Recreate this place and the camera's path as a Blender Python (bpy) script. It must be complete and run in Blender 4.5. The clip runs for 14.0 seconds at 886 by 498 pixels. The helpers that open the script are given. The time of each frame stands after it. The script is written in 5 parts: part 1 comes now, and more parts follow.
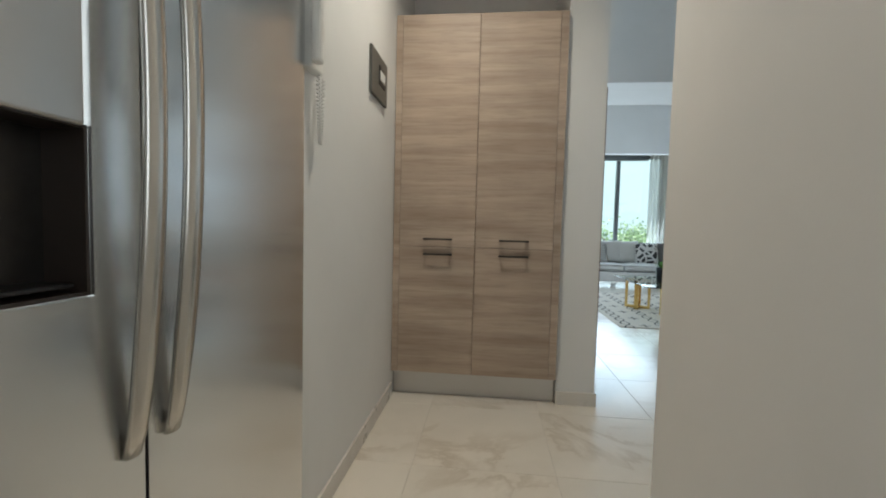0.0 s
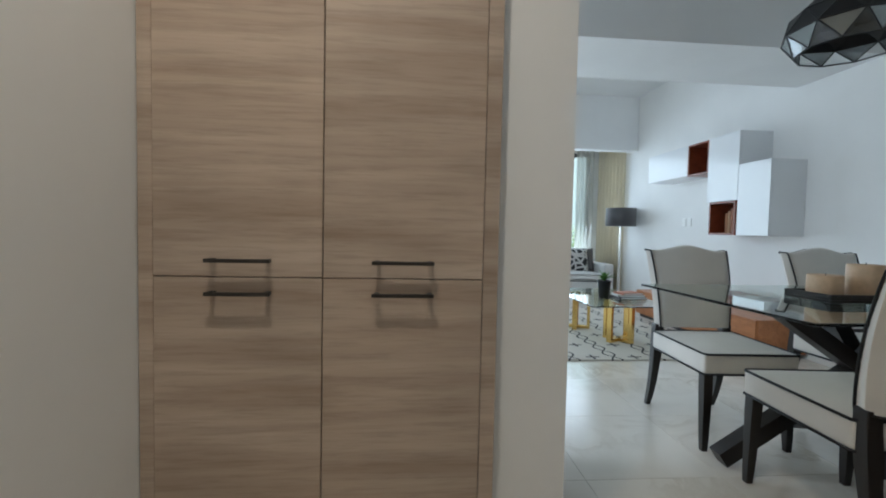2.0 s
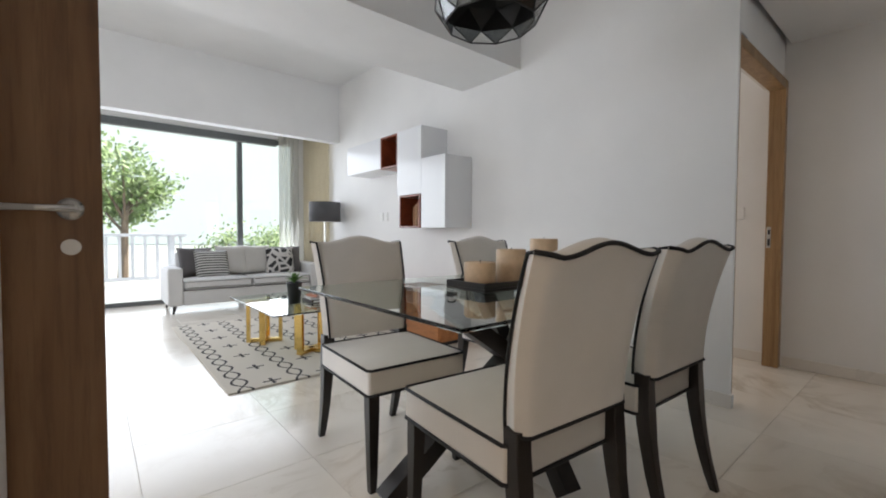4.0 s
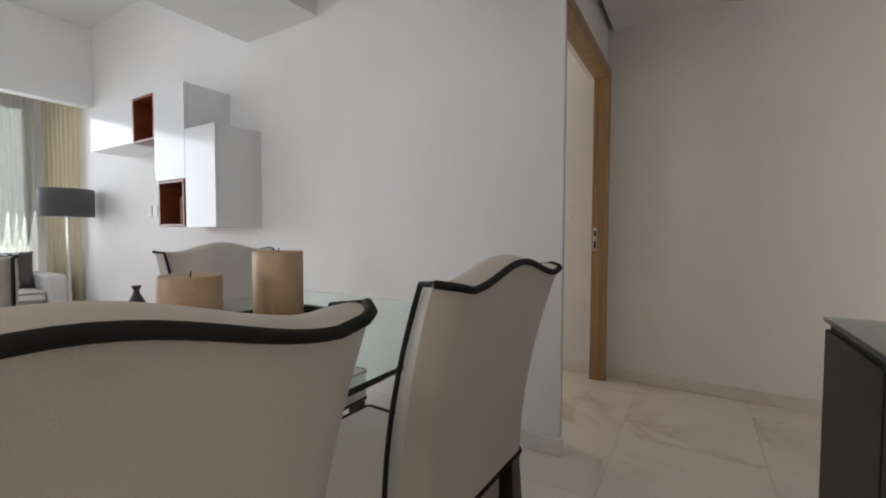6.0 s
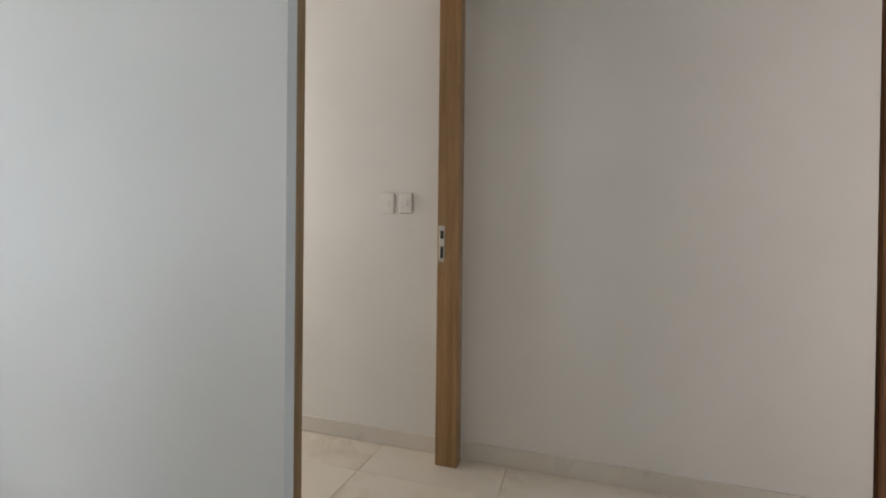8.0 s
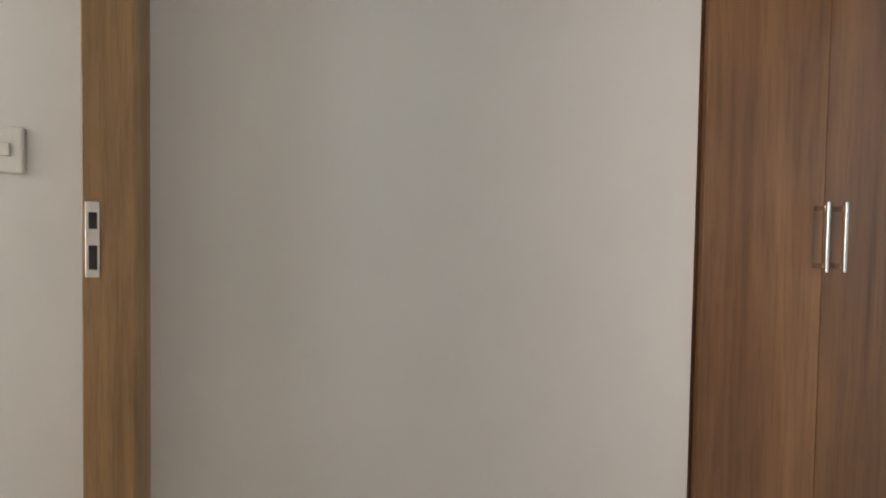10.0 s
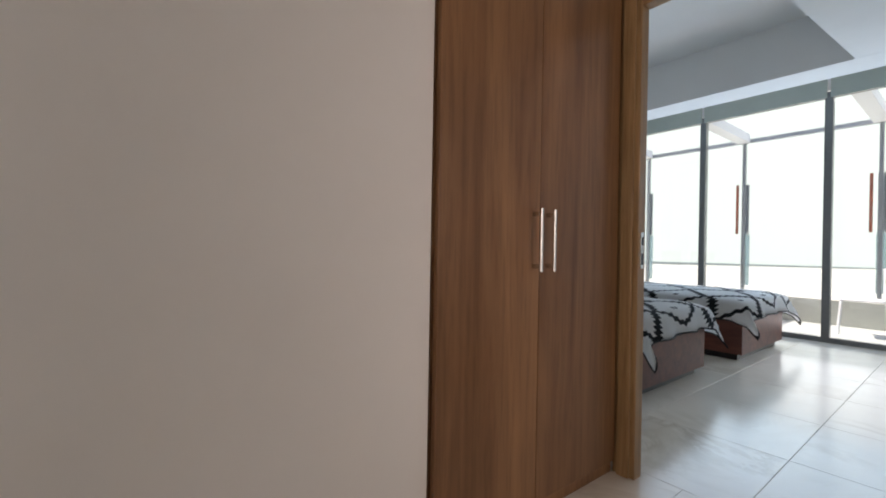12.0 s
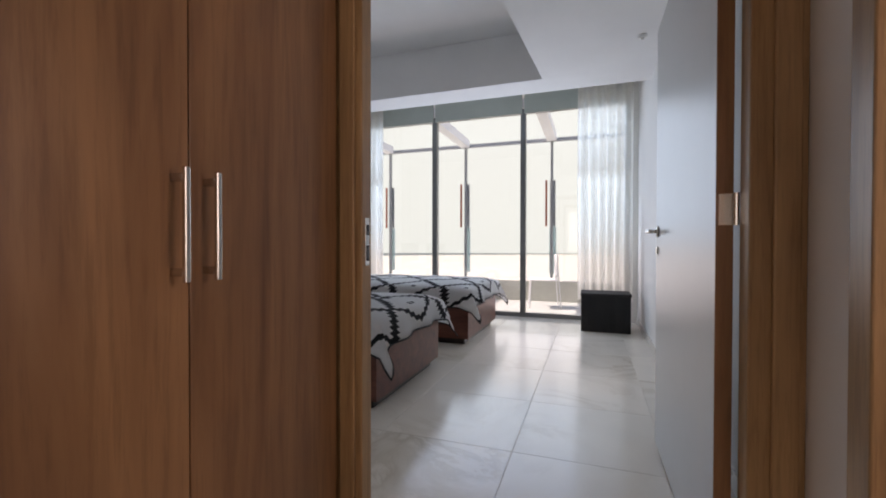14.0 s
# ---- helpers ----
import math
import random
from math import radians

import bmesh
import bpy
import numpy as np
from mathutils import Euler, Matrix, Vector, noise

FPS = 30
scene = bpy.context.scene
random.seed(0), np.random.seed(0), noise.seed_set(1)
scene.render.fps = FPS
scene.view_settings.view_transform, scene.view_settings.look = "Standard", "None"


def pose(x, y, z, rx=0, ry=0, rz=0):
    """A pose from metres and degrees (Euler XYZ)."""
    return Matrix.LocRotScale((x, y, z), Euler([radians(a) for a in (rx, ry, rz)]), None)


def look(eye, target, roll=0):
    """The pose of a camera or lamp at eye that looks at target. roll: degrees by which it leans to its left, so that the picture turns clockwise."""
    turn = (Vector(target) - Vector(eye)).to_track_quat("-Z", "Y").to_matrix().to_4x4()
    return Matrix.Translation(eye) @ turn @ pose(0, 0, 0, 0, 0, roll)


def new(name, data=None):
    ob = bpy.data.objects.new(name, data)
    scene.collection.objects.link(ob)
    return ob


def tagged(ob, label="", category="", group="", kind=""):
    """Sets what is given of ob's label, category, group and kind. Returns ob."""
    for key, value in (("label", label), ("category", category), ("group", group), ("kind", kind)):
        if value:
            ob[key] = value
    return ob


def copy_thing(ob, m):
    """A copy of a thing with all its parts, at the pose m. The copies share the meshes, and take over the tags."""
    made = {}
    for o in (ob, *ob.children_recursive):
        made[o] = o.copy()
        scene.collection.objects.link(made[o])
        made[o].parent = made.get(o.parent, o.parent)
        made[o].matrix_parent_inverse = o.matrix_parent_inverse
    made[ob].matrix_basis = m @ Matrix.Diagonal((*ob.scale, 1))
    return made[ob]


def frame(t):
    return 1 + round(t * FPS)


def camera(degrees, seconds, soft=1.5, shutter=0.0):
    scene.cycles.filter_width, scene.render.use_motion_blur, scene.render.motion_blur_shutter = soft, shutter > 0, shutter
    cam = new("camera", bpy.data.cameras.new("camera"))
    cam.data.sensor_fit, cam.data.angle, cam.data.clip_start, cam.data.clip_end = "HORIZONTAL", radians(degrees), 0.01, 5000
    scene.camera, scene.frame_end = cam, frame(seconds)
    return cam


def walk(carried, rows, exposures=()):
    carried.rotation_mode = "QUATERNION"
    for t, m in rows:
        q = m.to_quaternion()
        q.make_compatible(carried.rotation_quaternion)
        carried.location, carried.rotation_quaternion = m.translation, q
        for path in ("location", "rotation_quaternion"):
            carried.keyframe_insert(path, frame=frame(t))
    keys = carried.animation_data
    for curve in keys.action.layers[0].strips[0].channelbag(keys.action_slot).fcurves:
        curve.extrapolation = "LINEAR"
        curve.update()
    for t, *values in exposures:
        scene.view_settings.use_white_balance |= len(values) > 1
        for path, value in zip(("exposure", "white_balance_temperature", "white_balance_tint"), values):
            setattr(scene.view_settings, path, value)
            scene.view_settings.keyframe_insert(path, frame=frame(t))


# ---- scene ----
cam = camera(93.3, 14.0, 1.9)
PATH = [
    (0, (1.028, 1.34, 1.013), (0.815, 3.326, 0.903), 1.4),
    (0.5, (1.055, 1.696, 1.035), (0.847, 3.682, 0.925), 1.4),
    (1, (1.097, 2.03, 1.04), (0.943, 4.021, 0.938), 1.3),
    (1.5, (1.134, 2.336, 1.037), (1.094, 4.333, 0.943), 1.3),
    (2, (1.192, 2.586, 1.024), (1.342, 4.578, 0.941), 1.2),
    (2.5, (1.312, 2.785, 1.006), (1.737, 4.738, 0.93), 1.0),
    (3, (1.467, 2.903, 0.991), (2.21, 4.758, 0.918), 0.9),
    (3.5, (1.644, 2.986, 0.984), (2.68, 4.696, 0.917), 0.7),
    (3.7, (1.71, 3.027, 0.977), (2.858, 4.663, 0.911), 0.5),
    (5.8, (2.578, 3.342, 1.009), (4.253, 4.432, 0.932), 0.2),
    (6, (2.698, 3.327, 1.014), (4.407, 4.363, 0.936), 0.2),
    (6.5, (2.999, 3.32, 1.011), (4.767, 4.254, 0.933), 0.3),
    (7, (3.318, 3.304, 1.011), (5.123, 4.163, 0.942), 0.5),
    (7.2, (3.46, 3.283, 1.001), (5.273, 4.126, 0.943), 0.5),
    (9.3, (4.512, 3.471, 0.95), (6.512, 3.421, 0.94), 1.3),
    (9.5, (4.575, 3.449, 0.957), (6.568, 3.291, 0.936), 1.4),
    (10, (4.696, 3.399, 0.985), (6.652, 2.984, 0.936), 0.9),
    (10.2, (4.717, 3.375, 0.988), (6.651, 2.866, 0.945), 0.8),
    (10.5, (4.739, 3.344, 0.987), (6.626, 2.683, 0.949), 0.6),
    (11, (4.769, 3.235, 0.963), (6.565, 2.353, 0.934), 1.0),
    (11.5, (4.774, 3.161, 0.966), (6.472, 2.105, 0.947), 1.2),
    (12, (4.793, 3.107, 0.975), (6.374, 1.881, 0.971), 1.0),
    (12.5, (4.869, 3.007, 0.98), (6.289, 1.6, 0.971), 0.9),
    (13, (4.954, 2.863, 0.99), (6.179, 1.282, 0.978), 0.6),
    (13.5, (4.987, 2.675, 0.987), (5.964, 0.93, 0.967), 0.4),
    (14, (4.999, 2.541, 0.972), (5.664, 0.654, 0.95), 0.1),
]
EXPOSURES = [(0, 1.38, 5850, 7), (1, 1.5, 5800, 7), (1.5, 1.2, 5750, 8), (2, 1.3, 5800, 9), (2.5, 1.47, 6000, 12), (3.5, 1.5, 6600, 19), (6, 1.36, 6900, 21), (6.5, 1.44, 6850, 19), (7.2, 1.6, 6650, 17), (9.4, 1.88, 6800, 16), (10.2, 1.95, 6750, 16), (11, 1.8, 6950, 18), (12, 1.45, 7150, 25), (12.5, 1.28, 7400, 29), (13, 1.17, 7550, 33), (14, 1.2, 7600, 35)]
walk(cam, [(t, look(eye, target, roll)) for t, eye, target, roll in PATH], EXPOSURES)

# ---- world, sun, window light and added lamps ----
world = bpy.data.worlds.new("sky")
scene.world = world
world.use_nodes = True
wn = world.node_tree.nodes
sky = wn.new("ShaderNodeTexSky")
sky.sky_type = "NISHITA"
sky.sun_disc = False
sky.dust_density = 2.0
sky.sun_elevation = radians(52)
sky.sun_rotation = radians(90)
wn["Background"].inputs["Strength"].default_value = 0.15
world.node_tree.links.new(sky.outputs["Color"], wn["Background"].inputs["Color"])

sun = new("sun", bpy.data.lights.new("sun", "SUN"))
sun.data.energy, sun.data.angle, sun.data.color = 3.5, radians(0.5), (1.0, 0.96, 0.9)
sun.matrix_world = look((0, 0, 0), (-0.6, 0, -0.8))


def opening_lamp(name, x, y, z, w, h, ry, watts, colour, down=0.0):
    """An area lamp for daylight in an opening, seen or added; it shines along +y turned by ry, falling by down per
    metre.
    """
    lamp = new(name, bpy.data.lights.new(name, "AREA"))
    lamp.data.shape, lamp.data.size, lamp.data.size_y = "RECTANGLE", w, h
    lamp.data.energy, lamp.data.color = watts, colour
    lamp.matrix_world = look((x, y, z), (x - math.sin(radians(ry)), y + math.cos(radians(ry)), z - down))
    return lamp


living_daylight = opening_lamp("living_daylight", 2.2, 9.86, 1.25, 4.4, 2.3, 180, 29, (0.78, 0.91, 1.0), 0.2)
living_daylight.data.spread = radians(135)
# No window is known here; this added lamp lifts the dining wall.
opening_lamp("living_side_daylight", -0.76, 5.05, 1.45, 1.6, 1.4, -93, 17, (0.78, 0.89, 1.0), 0.6)
opening_lamp("bedroom_terrace_bounce", 6.8, -3.01, 0.57, 4.4, 0.82, 0, 7.0, (0.80, 0.90, 0.95), -0.28)
for z in (1.40, 2.23):
    opening_lamp("bedroom_daylight", 6.8, -3.01, z, 4.4, 0.82, 0, 11.5, (0.44, 0.74, 1.0), 0.28)
# Added lamp in an unseen partition gap, brightens fridge and left wall.
opening_lamp("kitchen_daylight", 1.49, 0.75, 1.5, 1.1, 1.15, 90, 2.0, (1.0, 0.95, 0.88))
# Lamp for an assumed, unseen side room window; lights the wall beyond.
opening_lamp("side_room_daylight", 5.25, 5.98, 1.4, 0.9, 1.3, 180, 3.4, (1.0, 0.95, 0.88))
# Added lamp in a made-up room, lights the hall and wardrobe.
opening_lamp("west_room_daylight", 3.2, 1.85, 1.4, 0.8, 1.2, -90, 4.8, (1.0, 0.94, 0.88))

# Unseen ceiling lamp, assumed from the warm tint; brightens the kitchen wall.
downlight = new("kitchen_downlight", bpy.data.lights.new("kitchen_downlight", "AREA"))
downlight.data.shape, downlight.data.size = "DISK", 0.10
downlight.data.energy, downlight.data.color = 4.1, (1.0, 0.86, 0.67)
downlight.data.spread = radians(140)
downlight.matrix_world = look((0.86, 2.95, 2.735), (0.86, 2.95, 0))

# ---- materials ----


def material(name, base, rough=0.5, metal=0.0):
    m = bpy.data.materials.new(name)
    m.use_nodes = True
    b = m.node_tree.nodes["Principled BSDF"]
    b.inputs["Base Color"].default_value = (*base, 1)
    b.inputs["Roughness"].default_value = rough
    b.inputs["Metallic"].default_value = metal
    return m, m.node_tree.nodes, m.node_tree.links, b


def coords(n, l, stretch=(1, 1, 1), shift_random=False):
    """Object coordinates, stretched; with shift_random each piece takes another stretch of the pattern."""
    tc = n.new("ShaderNodeTexCoord")
    mp = n.new("ShaderNodeMapping")
    mp.inputs["Scale"].default_value = stretch
    l.new(tc.outputs["Object"], mp.inputs["Vector"])
    if shift_random:
        info = n.new("ShaderNodeObjectInfo")
        mul = n.new("ShaderNodeMath")
        mul.operation = "MULTIPLY"
        mul.inputs[1].default_value = 37.0
        l.new(info.outputs["Random"], mul.inputs[0])
        l.new(mul.outputs[0], mp.inputs["Location"])
    return mp.outputs["Vector"]


def noise_tex(n, l, vec, scale, detail=4, rough=0.55, distort=0.0):
    t = n.new("ShaderNodeTexNoise")
    t.inputs["Scale"].default_value, t.inputs["Detail"].default_value = scale, detail
    t.inputs["Roughness"].default_value, t.inputs["Distortion"].default_value = rough, distort
    l.new(vec, t.inputs["Vector"])
    return t.outputs["Fac"]


def ramp(n, l, fac, stops):
    r = n.new("ShaderNodeValToRGB")
    while len(r.color_ramp.elements) < len(stops):
        r.color_ramp.elements.new(0.5)
    for e, (p, c) in zip(r.color_ramp.elements, stops):
        e.position, e.color = p, (*c, 1)
    l.new(fac, r.inputs["Fac"])
    return r.outputs["Color"]


def bump(n, l, b, height, strength, distance=0.01):
    bp = n.new("ShaderNodeBump")
    bp.inputs["Strength"].default_value, bp.inputs["Distance"].default_value = strength, distance
    l.new(height, bp.inputs["Height"])
    l.new(bp.outputs["Normal"], b.inputs["Normal"])


def mix(n, l, a, b, fac, mode="MIX"):
    m = n.new("ShaderNodeMix")
    m.data_type, m.blend_type = "RGBA", mode
    for sock, v in ((m.inputs["A"], a), (m.inputs["B"], b), (m.inputs["Factor"], fac)):
        if isinstance(v, (int, float)):
            sock.default_value = v
        elif isinstance(v, tuple):
            sock.default_value = (*v, 1)
        else:
            l.new(v, sock)
    return m.outputs["Result"]


def paint(name, base, rough=0.6, vary=0.03):
    m, n, l, b = material(name, base, rough)
    v = coords(n, l)
    lo = tuple(c * (1 - vary) for c in base)
    hi = tuple(min(1, c * (1 + vary)) for c in base)
    l.new(ramp(n, l, noise_tex(n, l, v, 1.3, 5), [(0.35, lo), (0.65, hi)]), b.inputs["Base Color"])
    bump(n, l, b, noise_tex(n, l, v, 190, 3), 0.06, 0.003)
    return m


def wood(name, dark, light, stretch, rough=0.42, grain=1.0, shift=True):
    """Veneer: broad bands and fine pores drawn out along the axis with the smallest stretch."""
    m, n, l, b = material(name, light, rough)
    v = coords(n, l, stretch, shift)
    broad = noise_tex(n, l, v, 1.0, 6, 0.6, 0.6)
    fine = noise_tex(n, l, v, 7.0, 5, 0.7, 0.2)
    mid = tuple((a + c) / 2 for a, c in zip(dark, light))
    col = ramp(n, l, broad, [(0.3, dark), (0.5, mid), (0.7, light)])
    blotch = ramp(n, l, noise_tex(n, l, coords(n, l, (1, 1, 1), shift), 1.7, 3), [(0.32, (0.84, 0.82, 0.80)), (0.68, (1.08, 1.06, 1.03))])
    col = mix(n, l, col, blotch, 1.0, "MULTIPLY")
    pores = ramp(n, l, fine, [(0.36, (0.62, 0.6, 0.58)), (0.52, (1, 1, 1))])
    l.new(mix(n, l, col, pores, 0.55 * grain, "MULTIPLY"), b.inputs["Base Color"])
    bump(n, l, b, fine, 0.12, 0.002)
    return m


def marble(name, base, vein, rough, vein_amount):
    """Pale stone: soft clouds, and veins that come and go."""
    m, n, l, b = material(name, base, rough)
    v = coords(n, l, (1, 1, 1), True)
    cloud = noise_tex(n, l, v, 1.4, 6, 0.6, 0.8)
    line = ramp(n, l, noise_tex(n, l, v, 1.9, 7, 0.62, 1.0), [(0.40, (0, 0, 0)), (0.50, (1, 1, 1)), (0.53, (0.25, 0.25, 0.25)), (0.66, (0, 0, 0))])
    patch = ramp(n, l, noise_tex(n, l, v, 1.1, 3), [(0.48, (0, 0, 0)), (0.68, (1, 1, 1))])
    col = ramp(n, l, cloud, [(0.3, tuple(c * 0.90 for c in base)), (0.7, base)])
    k = n.new("ShaderNodeMath")
    k.operation = "MULTIPLY"
    k.inputs[1].default_value = vein_amount
    l.new(mix(n, l, line, patch, 1.0, "MULTIPLY"), k.inputs[0])
    l.new(mix(n, l, col, vein, k.outputs[0]), b.inputs["Base Color"])
    l.new(ramp(n, l, noise_tex(n, l, v, 9, 4), [(0.3, (rough * 0.85,) * 3), (0.7, (rough * 1.2,) * 3)]), b.inputs["Roughness"])
    return m


def plain(name, base, rough=0.5, metal=0.0, scale=40, vary=0.08, bumpy=0.05):
    m, n, l, b = material(name, base, rough, metal)
    v = coords(n, l)
    f = noise_tex(n, l, v, scale, 4)
    l.new(ramp(n, l, f, [(0.3, tuple(c * (1 - vary) for c in base)), (0.7, tuple(min(1, c * (1 + vary)) for c in base))]), b.inputs["Base Color"])
    if bumpy:
        bump(n, l, b, f, bumpy, 0.003)
    return m


def fabric(name, base, weave=900, rough=0.9):
    m, n, l, b = material(name, base, rough)
    v = coords(n, l)
    f = noise_tex(n, l, v, weave, 2)
    g = noise_tex(n, l, v, 6, 4)
    col = ramp(n, l, g, [(0.3, tuple(c * 0.93 for c in base)), (0.7, base)])
    l.new(mix(n, l, col, ramp(n, l, f, [(0.3, (0.8, 0.8, 0.8)), (0.6, (1, 1, 1))]), 0.5, "MULTIPLY"), b.inputs["Base Color"])
    bump(n, l, b, f, 0.15, 0.002)
    b.inputs["Sheen Weight"].default_value = 0.25
    return m


def brushed(name, base, stretch, rough=0.3):
    m, n, l, b = material(name, base, rough, 1.0)
    v = coords(n, l, stretch)
    f = noise_tex(n, l, v, 1.0, 2)
    l.new(ramp(n, l, f, [(0.3, (rough * 0.95,) * 3), (0.7, (rough * 1.06,) * 3)]), b.inputs["Roughness"])
    l.new(ramp(n, l, noise_tex(n, l, coords(n, l), 2.0, 3), [(0.3, tuple(c * 0.96 for c in base)), (0.7, base)]), b.inputs["Base Color"])
    return m


def glass(name, colour=(0.92, 0.97, 0.95), rough=0.0, clear=1.0):
    m, n, l, b = material(name, colour, rough)
    b.inputs["Transmission Weight"].default_value = clear
    b.inputs["IOR"].default_value = 1.45
    return m


M = {}
M["wall"] = paint("wall_paint", (0.80, 0.79, 0.765))
M["ceiling"] = paint("ceiling_paint", (0.82, 0.82, 0.81), 0.7)
M["skirting"] = marble("skirting_tile", (0.75, 0.71, 0.65), (0.50, 0.45, 0.38), 0.3, 0.35)
M["tile"] = marble("marble_tile", (0.82, 0.755, 0.655), (0.46, 0.37, 0.26), 0.18, 0.6)
M["grout"] = plain("grout", (0.70, 0.64, 0.55), 0.8)
M["pantry"] = wood("ash_veneer", (0.355, 0.268, 0.202), (0.56, 0.465, 0.378), (0.7, 5, 12), 0.5, 0.75)
M["oak"] = wood("oak_veneer", (0.165, 0.074, 0.031), (0.36, 0.190, 0.088), (8, 8, 0.45), 0.38)
M["oak_frame"] = wood("oak_frame", (0.27, 0.15, 0.065), (0.46, 0.29, 0.14), (22, 22, 1.0), 0.36)
M["espresso"] = wood("espresso_wood", (0.008, 0.006, 0.005), (0.022, 0.016, 0.013), (20, 20, 2), 0.35)
M["cream"] = fabric("cream_linen", (0.75, 0.705, 0.64))
M["piping"] = plain("black_piping", (0.008, 0.008, 0.009), 0.75, 0, 400, 0.2, 0.1)
M["white_gloss"] = plain("white_gloss", (0.80, 0.81, 0.82), 0.12, 0, 3, 0.01, 0)
M["cherry"] = wood("cherry_wood", (0.16, 0.03, 0.012), (0.30, 0.075, 0.03), (12, 3, 12), 0.35)
M["orange_wood"] = wood("orange_wood", (0.34, 0.12, 0.035), (0.52, 0.21, 0.07), (12, 2, 12), 0.4)
M["steel"] = brushed("stainless_steel", (0.78, 0.79, 0.79), (3, 3, 260), 0.2)
st_n, st_l = M["steel"].node_tree.nodes, M["steel"].node_tree.links
st_t = st_n.new("ShaderNodeTangent")
st_t.direction_type, st_t.axis = "RADIAL", "Z"
st_l.new(st_t.outputs[0], st_n["Principled BSDF"].inputs["Tangent"])
st_n["Principled BSDF"].inputs["Anisotropic"].default_value = 0.85
st_n["Principled BSDF"].inputs["Anisotropic Rotation"].default_value = 0.0
M["alu"] = brushed("brushed_aluminium", (0.62, 0.62, 0.62), (3, 200, 200), 0.32)
M["nickel"] = brushed("satin_nickel", (0.66, 0.64, 0.60), (80, 80, 80), 0.25)
M["dark_metal"] = plain("dark_metal", (0.06, 0.055, 0.05), 0.35, 0.8)
M["black"] = plain("black_plastic", (0.012, 0.012, 0.013), 0.4)
M["frame_grey"] = plain("grey_window_frame", (0.15, 0.16, 0.16), 0.35, 0.5)
M["plate"] = plain("white_switch_plastic", (0.82, 0.81, 0.78), 0.3, 0, 20, 0.02, 0)
M["niche"] = plain("niche_plastic", (0.035, 0.026, 0.021), 0.35)
M["glass"] = glass("window_glass", (0.97, 0.99, 0.98))
M["green_glass"] = glass("green_edge_glass", (0.80, 0.93, 0.88))
M["console_glass"] = glass("console_glass", (0.42, 0.70, 0.60))
M["gold"] = brushed("polished_gold", (0.83, 0.58, 0.20), (50, 50, 50), 0.18)
M["candle"] = plain("candle_wax", (0.62, 0.44, 0.28), 0.55)
M["lampshade"] = fabric("grey_lampshade", (0.10, 0.10, 0.105))
M["sofa"] = fabric("white_sofa_cotton", (0.72, 0.71, 0.69))
M["mahogany"] = wood("mahogany", (0.085, 0.022, 0.014), (0.19, 0.06, 0.035), (3, 14, 14), 0.45)

# ---- building blocks ----


def block(bm, x0, y0, z0, x1, y1, z1, bevel=0.0, segments=2):
    """A box between two corners, with rounded edges."""
    geo = bmesh.ops.create_cube(bm, size=1)
    bmesh.ops.transform(bm, verts=geo["verts"], matrix=Matrix.LocRotScale(((x0 + x1) / 2, (y0 + y1) / 2, (z0 + z1) / 2), None, (x1 - x0, y1 - y0, z1 - z0)))
    if bevel > 0:
        edges = list({e for v in geo["verts"] for e in v.link_edges})
        bmesh.ops.bevel(bm, geom=edges, offset=bevel, segments=segments, affect="EDGES", profile=0.5)
    return bm


def box(x0, y0, z0, x1, y1, z1, bevel=0.0, segments=2):
    return block(bmesh.new(), x0, y0, z0, x1, y1, z1, bevel, segments)


def rod(bm, a, b, r0, r1=None, sides=12):
    """A round bar from a to b."""
    a, b = Vector(a), Vector(b)
    r1 = r0 if r1 is None else r1
    turn = (b - a).to_track_quat("Z", "Y").to_matrix().to_4x4()
    geo = bmesh.ops.create_cone(bm, cap_ends=True, segments=sides, radius1=r0, radius2=r1, depth=(b - a).length)
    bmesh.ops.transform(bm, verts=geo["verts"], matrix=Matrix.Translation((a + b) / 2) @ turn)
    return bm


def prism(bm, outline, axis, lo, hi):
    """An outline of (u, v) pairs drawn out along an axis from lo to hi."""
    def at(u, v, w):
        return {"x": (w, u, v), "y": (u, w, v), "z": (u, v, w)}[axis]
    low = [bm.verts.new(at(u, v, lo)) for u, v in outline]
    high = [bm.verts.new(at(u, v, hi)) for u, v in outline]
    k = len(outline)
    bm.faces.new(low)
    bm.faces.new(high[::-1])
    for i in range(k):
        bm.faces.new((low[i], high[i], high[(i + 1) % k], low[(i + 1) % k]))
    bmesh.ops.recalc_face_normals(bm, faces=bm.faces)
    return bm


def lathe(bm, profile, sides=32, centre=(0, 0)):
    """A profile of (radius, height) turned round the z axis."""
    rings = []
    for r, z in profile:
        rings.append([bm.verts.new((centre[0] + r * math.cos(2 * math.pi * i / sides), centre[1] + r * math.sin(2 * math.pi * i / sides), z)) for i in range(sides)])
    for a, b in zip(rings, rings[1:]):
        for i in range(sides):
            bm.faces.new((a[i], a[(i + 1) % sides], b[(i + 1) % sides], b[i]))
    bm.faces.new(rings[0][::-1])
    bm.faces.new(rings[-1])
    bmesh.ops.recalc_face_normals(bm, faces=bm.faces)
    return bm


def part(name, bm, mat, parent=None, label="", smooth=False):
    me = bpy.data.meshes.new(name)
    bm.to_mesh(me)
    bm.free()
    me.materials.append(mat)
    if smooth:
        for p in me.polygons:
            p.use_smooth = True
    ob = new(name, me)
    if parent is not None:
        ob.parent = parent
    if label:
        ob["label"] = label
    return ob


def thing(name, label, category, m=None, group="", kind=""):
    ob = new(name)
    ob.empty_display_size = 0.1
    if m is not None:
        ob.matrix_basis = m
    return tagged(ob, label, category, group, kind)


